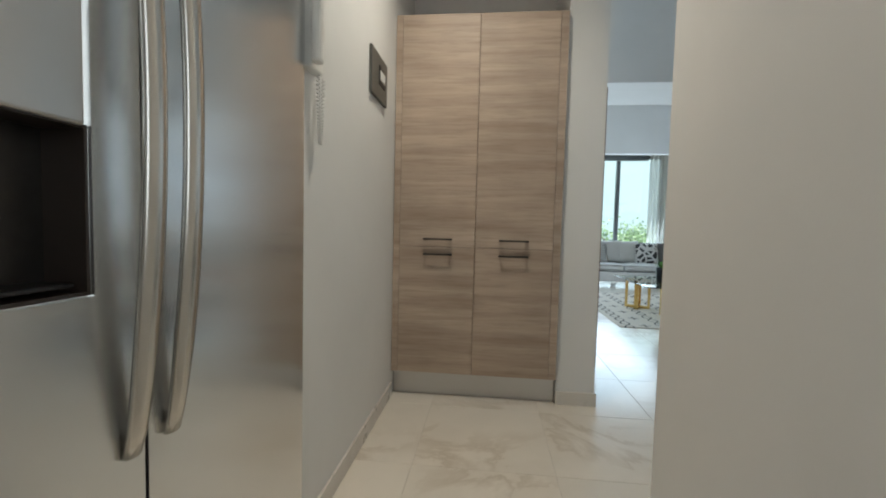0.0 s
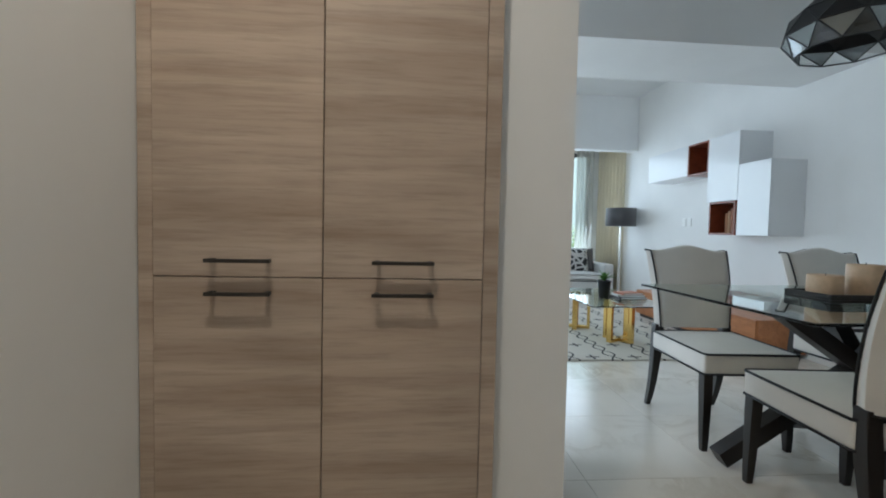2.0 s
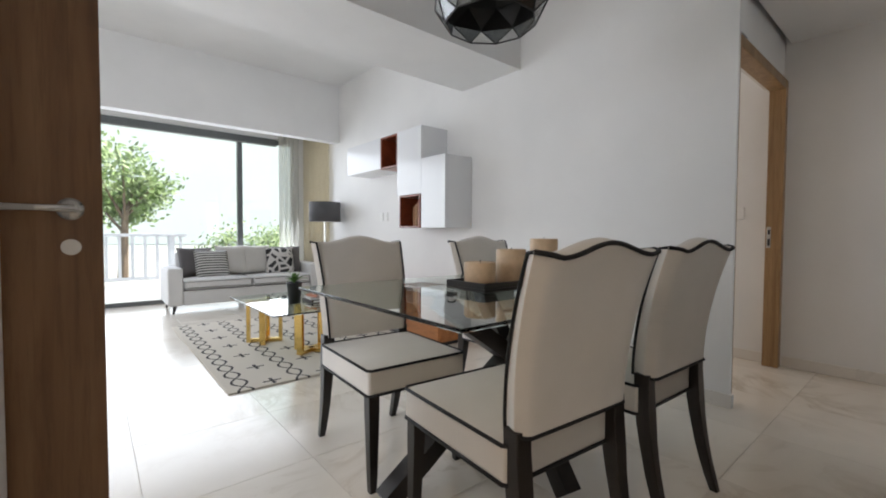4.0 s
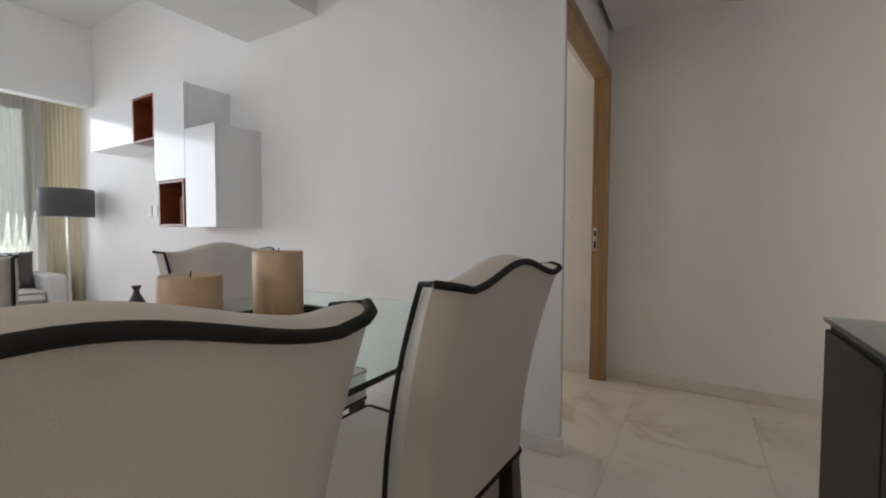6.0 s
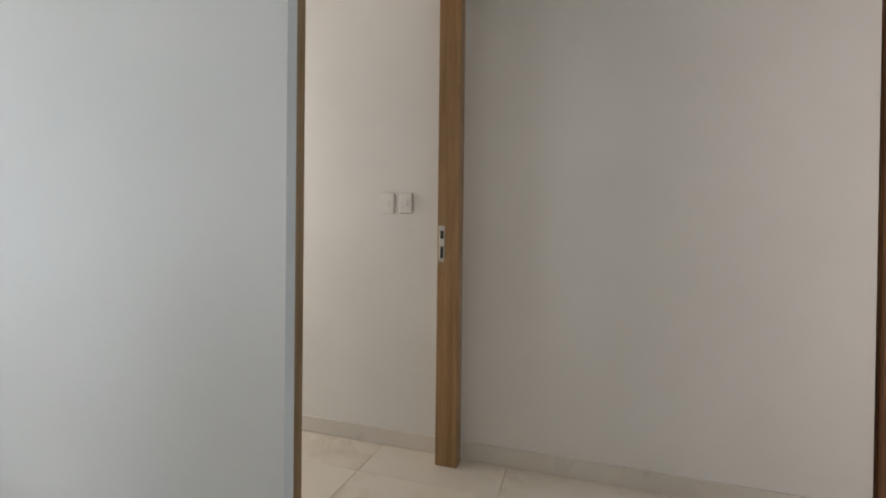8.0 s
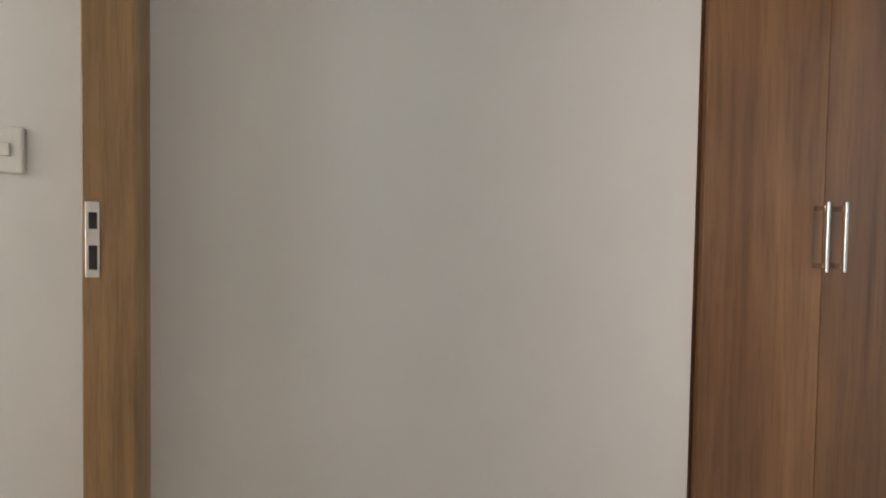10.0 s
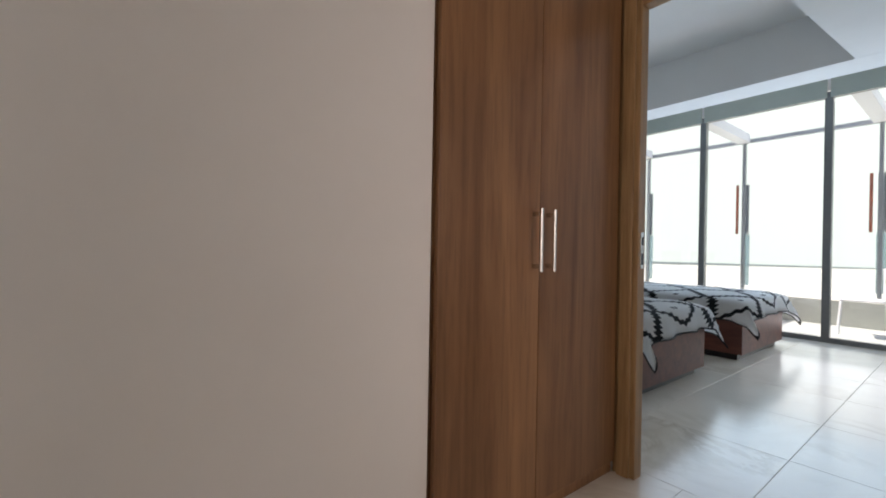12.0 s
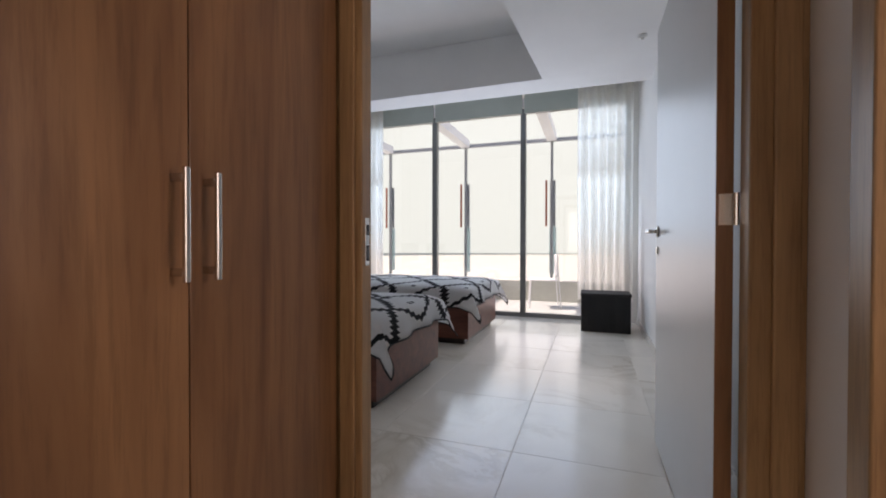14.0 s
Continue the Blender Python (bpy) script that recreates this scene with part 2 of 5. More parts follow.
def structure(name, bm, mat, label, category="wall"):
    return tagged(part(name, bm, mat), label, category, "", "structure")


def boxes(*rows):
    bm = bmesh.new()
    for r in rows:
        block(bm, *r)
    return bm


# ---- the large structure ----
# axes: the walk starts in the kitchen facing +y; the living room window is at y = 10.1, the bedroom window at y = -2.6
structure("floor", box(-1.2, -3.2, -0.25, 9.5, 10.25, -0.0025), M["grout"], "grey grout bed under the floor tiles", "floor")
structure("wall_kitchen_south", box(0.25, -1.65, 0, 0.475, 1.58, 2.75), M["wall"], "warm white painted kitchen wall before the fridge niche")
structure("wall_kitchen_north", box(0.25, 2.53, 0, 0.475, 4.30, 2.75), M["wall"], "warm white painted kitchen wall beside the pantry cabinets")
structure("wall_niche_south", box(-0.45, 1.43, 0, 0.248, 1.58, 2.75), M["wall"], "white painted cheek of the fridge niche")
structure("wall_niche_north", box(-0.45, 2.53, 0, 0.248, 2.68, 2.75), M["wall"], "white painted cheek of the fridge niche")
structure("wall_niche_back", box(-0.6, 1.43, 0, -0.452, 2.68, 2.75), M["wall"], "white painted back wall of the fridge niche")
structure("wall_niche_lintel", box(0.25, 1.582, 1.86, 0.475, 2.528, 2.75), M["wall"], "white painted wall over the fridge")
structure("wall_pantry", boxes((1.44, 3.77, 0, 1.655, 4.30, 3.1), (0.25, 4.302, 0, 1.655, 4.40, 3.1)), M["wall"], "white painted pier beside the pantry cabinets")
# The gap before y = 1.35 is invented to hold the kitchen lamp.
structure("wall_partition", boxes((1.51, 1.35, 0, 1.66, 2.55, 3.1), (1.51, -1.65, 0, 1.66, 0.15, 3.1), (1.51, 0.15, 0, 1.66, 1.35, 0.9), (1.51, 0.15, 2.1, 1.66, 1.35, 3.1), (1.662, 2.40, 0, 4.51, 2.55, 3.1)), M["wall"], "white painted partition between kitchen and dining room")
structure("wall_kitchen_end", boxes((0.25, -1.80, 0, 1.66, -1.652, 2.75)), M["wall"], "white painted kitchen end wall")
structure("wall_dining", boxes((4.572, 3.95, 0, 4.72, 10.25, 3.1), (4.572, 3.842, 0, 4.598, 3.95, 3.1), (4.598, 3.842, 2.122, 4.72, 3.95, 3.1)), M["wall"], "long white painted wall of dining and living room")
structure("wall_hall", boxes((5.79, 2.38, 0, 5.94, 6.2, 3.1)), M["wall"], "plain off-white painted hall wall")
structure("wall_wardrobe", boxes((6.37, 1.22, 0, 6.5, 2.38, 3.1), (5.942, 2.38, 0, 6.5, 2.5, 3.1)), M["wall"], "white painted wall behind the wardrobe")
# The opening at y = 6.05 is assumed and holds the side room lamp.
structure("wall_side_room", boxes((4.722, 3.88, 2.10, 5.788, 4.00, 3.1), (4.722, 6.05, 0, 5.788, 6.2, 0.75), (4.722, 6.05, 2.05, 5.788, 6.2, 2.6), (4.722, 6.05, 0.75, 4.8, 6.2, 2.05), (5.7, 6.05, 0.75, 5.788, 6.2, 2.05)), M["wall"], "white painted wall over the side door")
structure("wall_hall_west", boxes((4.38, 1.22, 0, 4.53, 1.60, 3.1), (4.38, 1.60, 2.1, 4.53, 2.398, 3.1)), M["wall"], "white painted hall wall beside the bedroom door")
structure("wall_west_room_south", box(3.152, 1.22, 0, 4.378, 1.34, 2.6), M["wall"], "white painted wall of the room beside the hall")
# Invented wall out of view; its opening belongs to the west room lamp.
structure("wall_west_room_window", boxes((3.0, 1.22, 0, 3.15, 2.398, 0.8), (3.0, 1.22, 2.0, 3.15, 2.398, 2.6), (3.0, 1.22, 0.8, 3.15, 1.45, 2.0), (3.0, 2.25, 0.8, 3.15, 2.398, 2.0)), M["wall"], "unseen wall with an opening added for the hall's fill lamp")
structure("wall_bedroom_door", boxes((4.53, 1.22, 2.12, 6.37, 1.33, 3.1), (5.79, 1.22, 0, 6.37, 1.33, 2.12)), M["wall"], "white painted wall over the bedroom door")
structure("wall_bedroom_west", boxes((4.30, -3.25, 0, 4.45, 1.22, 3.1)), M["wall"], "white painted bedroom wall")
structure("wall_bedroom_east", boxes((9.45, -3.25, 0, 9.6, 1.33, 3.1), (6.372, 1.22, 0, 9.45, 1.33, 3.1)), M["wall"], "white painted bedroom wall behind the beds")
structure("wall_bedroom_window", boxes((4.45, -3.25, 2.98, 9.45, -3.10, 3.1), (4.45, -3.25, 0, 4.56, -3.10, 2.98)), M["wall"], "white wall strip over the bedroom window")
# Slab out of view, added to block sun leaking over the wardrobe.
structure("roof", box(-1.4, -3.3, 3.26, 9.7, 10.3, 3.42), M["ceiling"], "unseen flat roof slab added to keep the sun out", "roof")
# The west opening is unseen, made for the living side lamp.
structure("wall_living", boxes((-1.2, 5.9, 0, -1.05, 10.25, 3.1), (-1.2, 4.302, 0, -1.05, 5.9, 0.8), (-1.2, 4.302, 2.2, -1.05, 5.9, 3.1), (-1.05, 4.302, 0, 0.25, 4.42, 3.1)), M["wall"], "white painted living room wall with an added opening, out of view")
structure("wall_living_window", boxes((-1.05, 10.02, 2.50, 4.57, 10.17, 3.1), (4.42, 10.02, 0, 4.57, 10.17, 2.5), (-1.05, 10.02, 0, -0.4, 10.17, 2.5)), M["wall"], "white wall over the living room window")
structure("ceiling", boxes((-1.2, 2.40, 3.1, 4.72, 10.25, 3.25), (0.25, -1.80, 2.752, 1.66, 4.40, 2.9), (4.51, 1.33, 2.40, 5.79, 3.842, 2.55), (4.72, 3.88, 2.6, 5.79, 6.2, 2.75), (3.0, 1.22, 2.602, 4.38, 2.398, 2.75)), M["ceiling"], "white painted ceilings", "ceiling")
structure("ceiling_beam", boxes((-1.05, 5.39, 2.36, 4.57, 6.10, 3.098)), M["ceiling"], "wide white painted ceiling beam", "beam")
structure("ceiling_pelmet", boxes((-1.05, 8.72, 2.30, 4.57, 8.86, 3.098)), M["ceiling"], "white painted drop wall before the living room window", "beam")
structure("ceiling_bedroom", prism(boxes((4.45, -1.99, 2.58, 9.45, -1.627, 3.06), (4.30, -3.25, 3.06, 9.6, 1.218, 3.2)), [(4.45, -1.625), (5.447, -1.625), (5.665, 1.218), (4.45, 1.218)], "z", 2.58, 3.059), M["ceiling"], "white painted stepped bedroom ceiling", "ceiling")

# ---- kitchen things ----


def handle_bar(length, standoff):
    bm = bmesh.new()
    block(bm, -length / 2, -standoff - 0.006, -0.005, length / 2, -standoff + 0.004, 0.005, 0.002)
    for s in (-1, 1):
        block(bm, s * (length / 2 - 0.012) - 0.006, -standoff, -0.005, s * (length / 2 - 0.012) + 0.006, 0, 0.005, 0.001)
    return bm


def pantry_unit():
    t = thing("pantry_cabinet", "tall pantry cabinet with four grey-brown ash veneer doors", "cabinet", pose(0, 0, 0))
    part("carcass", boxes((0.478, 3.752, 0.15, 1.434, 4.295, 2.20)), M["pantry"], t)
    part("filler", box(0.478, 3.735, 0.15, 0.515, 3.752, 2.20, 0.001), M["pantry"], t)
    part("filler", box(1.392, 3.735, 0.15, 1.434, 3.752, 2.20, 0.001), M["pantry"], t)
    part("plinth", box(0.478, 3.80, 0.0, 1.434, 3.82, 0.148, 0.001), M["alu"], t, "brushed aluminium plinth")
    for x0, x1 in ((0.517, 0.9525), (0.9555, 1.390)):
        for z0, z1, hz in ((0.152, 0.8905, 0.85), (0.8935, 2.198, 0.937)):
            cx, cz = (x0 + x1) / 2, (z0 + z1) / 2
            d = part("door", box(x0 - cx, -0.010, z0 - cz, x1 - cx, 0.010, z1 - cz, 0.0015), M["pantry"], t)
            d.location = (cx, 3.742, cz)
            h = part("handle", handle_bar(0.166, 0.03), M["dark_metal"], d, "dark bronze bar handle")
            h.location = ((0.742 if x0 < 0.9 else 1.171) - cx, -0.010, hz - cz)
    return t


pantry_unit()


def holed_slab(x0, x1, outer, hole, bevel):
    """An upright slab between x0 and x1 with one rectangular opening; outer and hole are (y0, y1, z0, z1)."""
    bm = bmesh.new()
    rings = []
    for x in (x0, x1):
        for y0, y1, z0, z1 in (outer, hole):
            rings.append([bm.verts.new((x, y, z)) for y, z in ((y0, z0), (y1, z0), (y1, z1), (y0, z1))])
    back_o, back_h, front_o, front_h = rings
    for i in range(4):
        j = (i + 1) % 4
        for q in ((front_o[i], front_o[j], front_h[j], front_h[i]), (back_o[j], back_o[i], back_h[i], back_h[j]), (back_o[i], back_o[j], front_o[j], front_o[i]), (front_h[i], front_h[j], back_h[j], back_h[i])):
            bm.faces.new(q)
    bmesh.ops.recalc_face_normals(bm, faces=bm.faces)
    edges = [e for e in bm.edges if e.calc_face_angle() > 1.0 and all(v.co.x > x1 - 0.001 for v in e.verts)]
    bmesh.ops.bevel(bm, geom=edges, offset=bevel, segments=2, affect="EDGES")
    return bm


def bowed_door(x0, x1, y0, y1, z0, z1, bow):
    """A door panel whose front swells outwards between rolled edges."""
    n = 16
    outline = [(x0, y0)]
    for i in range(n + 1):
        f = 2 * i / n - 1
        roll = 0.004 * max(0.0, (abs(f) - 0.94) / 0.06) ** 2
        outline.append((x1 + bow * (1 - f * f) - roll, (y0 + y1) / 2 + f * (y1 - y0) / 2))
    outline.append((x0, y1))
    return prism(bmesh.new(), outline, "z", z0, z1)


def fridge():
    t = thing("refrigerator", "stainless steel side-by-side refrigerator with an ice dispenser", "refrigerator", pose(0, 0, 0))
    y0, ys, y1, zt = 1.60, 1.94, 2.51, 1.80
    part("body", box(-0.25, y0 + 0.005, 0.03, 0.43, y1 - 0.005, zt - 0.01, 0.004), M["dark_metal"], t)
    part("plinth_grille", box(0.39, y0 + 0.01, 0.0, 0.43, y1 - 0.01, 0.07, 0.004), M["black"], t)
    part("door", bowed_door(0.434, 0.496, ys + 0.004, y1, 0.08, zt, 0.005), M["steel"], t, "bowed stainless steel door", True).data.set_sharp_from_angle(angle=radians(50))
    z0, z1 = 0.912, 1.130
    dy0, dy1 = y0 + 0.05, 1.845
    d = part("freezer_door", holed_slab(0.434, 0.498, (y0, ys - 0.004, 0.08, zt), (dy0, dy1, z0, 1.30), 0.006), M["steel"], t)
    part("dispenser_panel", box(0.44, dy0 + 0.003, z1 + 0.002, 0.500, dy1 - 0.003, 1.297, 0.005, 3), M["alu"], d, "brushed control panel")
    shell = box(0.36, dy0 + 0.001, z0 + 0.001, 0.494, dy1 - 0.001, z1)
    bmesh.ops.delete(shell, geom=[f for f in shell.faces if f.normal.x > 0.9], context="FACES")
    bmesh.ops.solidify(shell, geom=shell.faces[:], thickness=-0.005)
    part("dispenser_niche", shell, M["niche"], d, "dark brown plastic dispenser niche")
    part("drip_tray", box(0.375, dy0 + 0.012, z0 + 0.008, 0.488, dy1 - 0.012, z0 + 0.014, 0.002), M["black"], d)
    part("dispenser_paddle", box(0.385, dy0 + 0.05, z0 + 0.05, 0.395, dy0 + 0.11, z1 - 0.03, 0.003), M["dark_metal"], d)
    for yy, dr in ((ys - 0.040, d), (ys + 0.040, t)):
        bm = bmesh.new()
        k, prev = 28, None
        section = ((-0.006, -0.019), (0.001, -0.021), (0.006, -0.016), (0.009, 0.0), (0.006, 0.016), (0.001, 0.021), (-0.006, 0.019))
        for i in range(k + 1):
            f = i / k
            out = 0.504 + 0.046 * math.sin(math.pi * f) ** 0.75
            w = 0.72 + 0.28 * min(1, 6 * f, 6 * (1 - f))
            ring = [bm.verts.new((out + dx, yy + dy * w, 0.655 + 1.05 * f)) for dx, dy in section]
            if prev:
                for j in range(7):
                    bm.faces.new((prev[j], prev[(j + 1) % 7], ring[(j + 1) % 7], ring[j]))
            else:
                bm.faces.new(ring)
            prev = ring
        bm.faces.new(prev[::-1])
        bmesh.ops.recalc_face_normals(bm, faces=bm.faces)
        part("handle", bm, M["nickel"], dr, "bowed satin steel handle", True)


fridge()


# ---- doors ----
def casing(name, x0, x1, top, y0, y1, label, w0, w1):
    """A timber door frame in a wall along x."""
    t = thing(name, label, "door frame", pose(0, 0, 0), kind="structure")
    part("jamb", box(x0, y0, 0, x0 + w0, y1, top, 0.004), M["oak_frame"], t)
    part("jamb", box(x1 - w1, y0, 0, x1, y1, top, 0.004), M["oak_frame"], t)
    part("head", box(x0 + w0, y0, top - w1, x1 - w1, y1, top, 0.004), M["oak_frame"], t)
    return t


def strike_plate(bm, x, y, z, s=1):
    """A latch plate on a jamb whose face looks along -x (s = 1) or +x (s = -1)."""
    block(bm, x - 0.003 * (s > 0), y - 0.013, z - 0.078, x + 0.003 * (s < 0), y + 0.013, z + 0.078, 0.001)
    return bm


def latch(frame_thing, x, y, z, s=1):
    p = part("strike_plate", strike_plate(bmesh.new(), x, y, z, s), M["nickel"], frame_thing, "satin nickel strike plate")
    f = x - s * 0.0035
    part("latch_hole", boxes((f - 0.001, y - 0.008, z + 0.022, f + 0.001, y + 0.006, z + 0.056), (f - 0.001, y - 0.008, z - 0.062, f + 0.001, y + 0.006, z - 0.012)), M["black"], p)


door_1 = casing("door_1", 4.60, 5.752, 2.12, 3.846, 3.945, "oak door frame without a leaf at the hall corner", 0.03, 0.068)
latch(door_1, 5.684, 3.923, 0.972)
door_2 = casing("door_2", 4.53, 5.788, 2.12, 1.305, 1.365, "oak door frame of the bedroom, standing open", 0.115, 0.10)
part("moulding", box(5.71, 1.3655, 0, 5.765, 1.378, 2.10, 0.005), M["oak_frame"], door_2)
part("moulding", box(4.545, 1.3655, 0, 4.60, 1.378, 2.10, 0.005), M["oak_frame"], door_2)
part("stop_strip", box(4.62, 1.29, 0, 4.642, 1.304, 2.02, 0.002), M["oak_frame"], door_2)
latch(door_2, 5.688, 1.335, 0.98)
t = thing("door_3", "oak door frame in the hall beside the bedroom", "door frame", pose(0, 0, 0), kind="structure")
part("jamb", box(4.37, 1.575, 0, 4.555, 1.645, 2.12, 0.004), M["oak_frame"], t)
part("jamb", box(4.37, 2.33, 0, 4.555, 2.397, 2.12, 0.004), M["oak_frame"], t)
part("head", box(4.37, 1.645, 2.05, 4.555, 2.33, 2.12, 0.004), M["oak_frame"], t)


def lever(side=1):
    """A lever on a short neck with a rose, on a face that looks along +x; the lever points along side * y."""
    bm = bmesh.new()
    rod(bm, (0, 0, 0), (0.008, 0, 0), 0.026, None, 20)
    rod(bm, (0.008, 0, 0), (0.05, 0, 0), 0.009)
    rod(bm, (0.046, -side * 0.008, 0), (0.046, side * 0.12, 0), 0.009, 0.008)
    return bm


def keyhole():
    bm = bmesh.new()
    rod(bm, (0, 0, 0), (0.007, 0, 0), 0.019, None, 20)
    block(bm, 0.006, -0.004, -0.012, 0.009, 0.004, 0.010)
    return bm


def door_leaf(name, label, m, width, mat, lever_at):
    """A flush leaf, its hinge at the origin, standing out along +x of its own, faces along y."""
    t = thing(name, label, "door", m)
    part("leaf", box(0.004, -0.02, 0.008, width, 0.02, 2.01, 0.002), mat, t)
    part("edge_band", box(0, -0.02, 0.008, 0.0038, 0.02, 2.01), M["oak"], t, "oak edge band")
    for s in (-1, 1):
        turn = pose(lever_at, s * 0.02, 1.035, 0, 0, 90 * s)
        h = part("handle", lever(s), M["nickel"], t, "satin nickel lever handle", True)
        h.matrix_basis = turn
        k = part("keyhole_rose", keyhole(), M["nickel"], t)
        k.matrix_basis = pose(lever_at, s * 0.02, 0.945, 0, 0, 90 * s)
    for z in (0.25, 1.065, 1.85):
        bm = rod(bmesh.new(), (-0.008, -0.024, z - 0.042), (-0.008, -0.024, z + 0.042), 0.007)
        block(bm, -0.0022, -0.019, z - 0.041, -0.0004, 0.014, z + 0.041)
        part("hinge", bm, M["nickel"], t, "steel butt hinge")
    return t


M["door_white"] = plain("white_door_lacquer", (0.56, 0.56, 0.54), 0.36, 0, 5, 0.015, 0)
door_leaf("bedroom_door", "white lacquered door standing open into the bedroom", pose(4.668, 1.262, 0, 0, 0, -89.6), 1.0, M["door_white"], 0.945)
door_leaf("entrance_door", "oak veneer entrance door standing open beside the pantry pier", pose(0.93, 4.445, 0, 0, 0, 0), 0.90, M["oak"], 0.84)


def wardrobe():
    t = thing("wardrobe", "built-in oak veneer wardrobe with two doors and bar handles", "wardrobe", pose(0, 0, 0))
    part("carcass", boxes((5.792, 1.372, 0.0, 6.365, 2.372, 2.395)), M["oak"], t)
    for y0, y1, hy in ((1.385, 1.9075, 1.872), (1.9105, 2.368, 1.945)):
        cy = (y0 + y1) / 2
        d = part("door", box(-0.010, y0 - cy, -1.16, 0.010, y1 - cy, 1.16, 0.002), M["oak"], t)
        d.location = (5.780, cy, 1.22)
        bm = bmesh.new()
        block(bm, -0.042, -0.006, -0.112, -0.032, 0.006, 0.112, 0.002)
        for s in (-0.092, 0.092):
            block(bm, -0.034, -0.006, s - 0.008, 0, 0.006, s + 0.008, 0.001)
        h = part("handle", bm, M["nickel"], d, "satin nickel bar handle")
        h.location = (-0.010, hy - cy, 1.009 - 1.22)


wardrobe()


# Fitting made up for the assumed kitchen lamp, never in view.
def assumed_spot():
    t = thing("ceiling_downlight", "small round recessed downlight assumed in the kitchen ceiling, out of view", "downlight", pose(0.86, 2.95, 0))
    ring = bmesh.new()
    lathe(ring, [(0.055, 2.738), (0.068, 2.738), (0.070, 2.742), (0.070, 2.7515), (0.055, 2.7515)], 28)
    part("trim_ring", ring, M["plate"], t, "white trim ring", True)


assumed_spot()


def intercom():
    t = thing("intercom_phone", "white wall intercom with a coiled handset cord", "intercom", pose(0.478, 2.57, 1.485))
    part("base", box(-0.002, -0.045, -0.02, 0.028, 0.045, 0.20, 0.006), M["plate"], t)
    bm = box(0.03, -0.06, -0.01, 0.058, -0.015, 0.21, 0.01)
    part("handset", bm, M["plate"], t)
    cu = bpy.data.curves.new("cord", "CURVE")
    cu.dimensions, cu.bevel_depth = "3D", 0.0026
    sp = cu.splines.new("POLY")
    k = 520
    sp.points.add(k)
    for i in range(k + 1):
        f = i / k
        sag = -0.205 * math.sin(math.pi * f)
        sp.points[i].co = (0.02 + 0.005 * math.cos(f * 330), 0.022 + 0.045 * f + 0.005 * math.sin(f * 330), -0.02 + sag, 1)
    cord = new("cord", cu)
    cu.materials.append(M["plate"])
    cord.parent = t


intercom()


def breaker_panel():
    t = thing("breaker_panel", "dark grey electrical breaker panel with a window, in the kitchen wall", "fuse box", pose(0.475, 3.345, 1.715))
    part("frame", box(0, -0.142, -0.105, 0.014, 0.142, 0.105, 0.004), plain("panel_grey", (0.10, 0.10, 0.09), 0.4), t)
    part("window", box(0.014, -0.02, -0.035, 0.018, 0.085, 0.055, 0.002), M["black"], t)
    for i in range(4):
        part("breaker", box(0.0185, -0.02 + i * 0.022, -0.015, 0.024, -0.004 + i * 0.022, 0.03, 0.002), M["plate"], t)


breaker_panel()

# ---- dining room ----


def soft_box(x0, y0, z0, x1, y1, z1, r, crown=0.0):
    """An upholstered block: rounded edges and a slightly domed top."""
    bm = bmesh.new()
    block(bm, x0, y0, z0, x1, y1, z1)
    bmesh.ops.subdivide_edges(bm, edges=bm.edges, cuts=5, use_grid_fill=True)
    cx, cy = (x0 + x1) / 2, (y0 + y1) / 2
    for v in bm.verts:
        if v.co.z > z1 - 0.001:
            fx, fy = (v.co.x - cx) / (x1 - x0) * 2, (v.co.y - cy) / (y1 - y0) * 2
            v.co.z += crown * (1 - fx * fx) * (1 - fy * fy)
    edges = [e for e in bm.edges if len(e.link_faces) == 2 and e.calc_face_angle() > 0.9]
    bmesh.ops.bevel(bm, geom=edges, offset=r, segments=3, affect="EDGES", profile=0.5)
    return bm


def piping(name, points, parent, r=0.0045, cyclic=True):
    cu = bpy.data.curves.new(name, "CURVE")
    cu.dimensions, cu.bevel_depth, cu.bevel_resolution = "3D", r, 2
    sp = cu.splines.new("POLY")
    sp.points.add(len(points) - 1)
    for p, c in zip(sp.points, points):
        p.co = (*c, 1)
    sp.use_cyclic_u = cyclic
    cu.materials.append(M["piping"])
    ob = new(name, cu)
    ob.parent = parent
    return ob


BACK_Z, BACK_H = 0.50, 0.429


def crest(x):
    """Height of the camel-back's top edge above the back's foot at x: raised middle, dipped shoulders, corners lifted a little."""
    c = 0.5 + 0.5 * math.cos(math.pi * min(1, abs(x) / 0.185))
    return BACK_H + 0.032 * c + 0.013 * max(0, (abs(x) - 0.185) / 0.058)


def back_point(u, v, d):
    """A point of the backrest: u from -1 to 1 across, v from 0 to 1 upwards, d metres before its middle sheet."""
    x = u * (0.215 + 0.028 * v)
    return Vector((x, -0.221 - 0.088 * v ** 1.9 + d, BACK_Z + v * crest(x)))


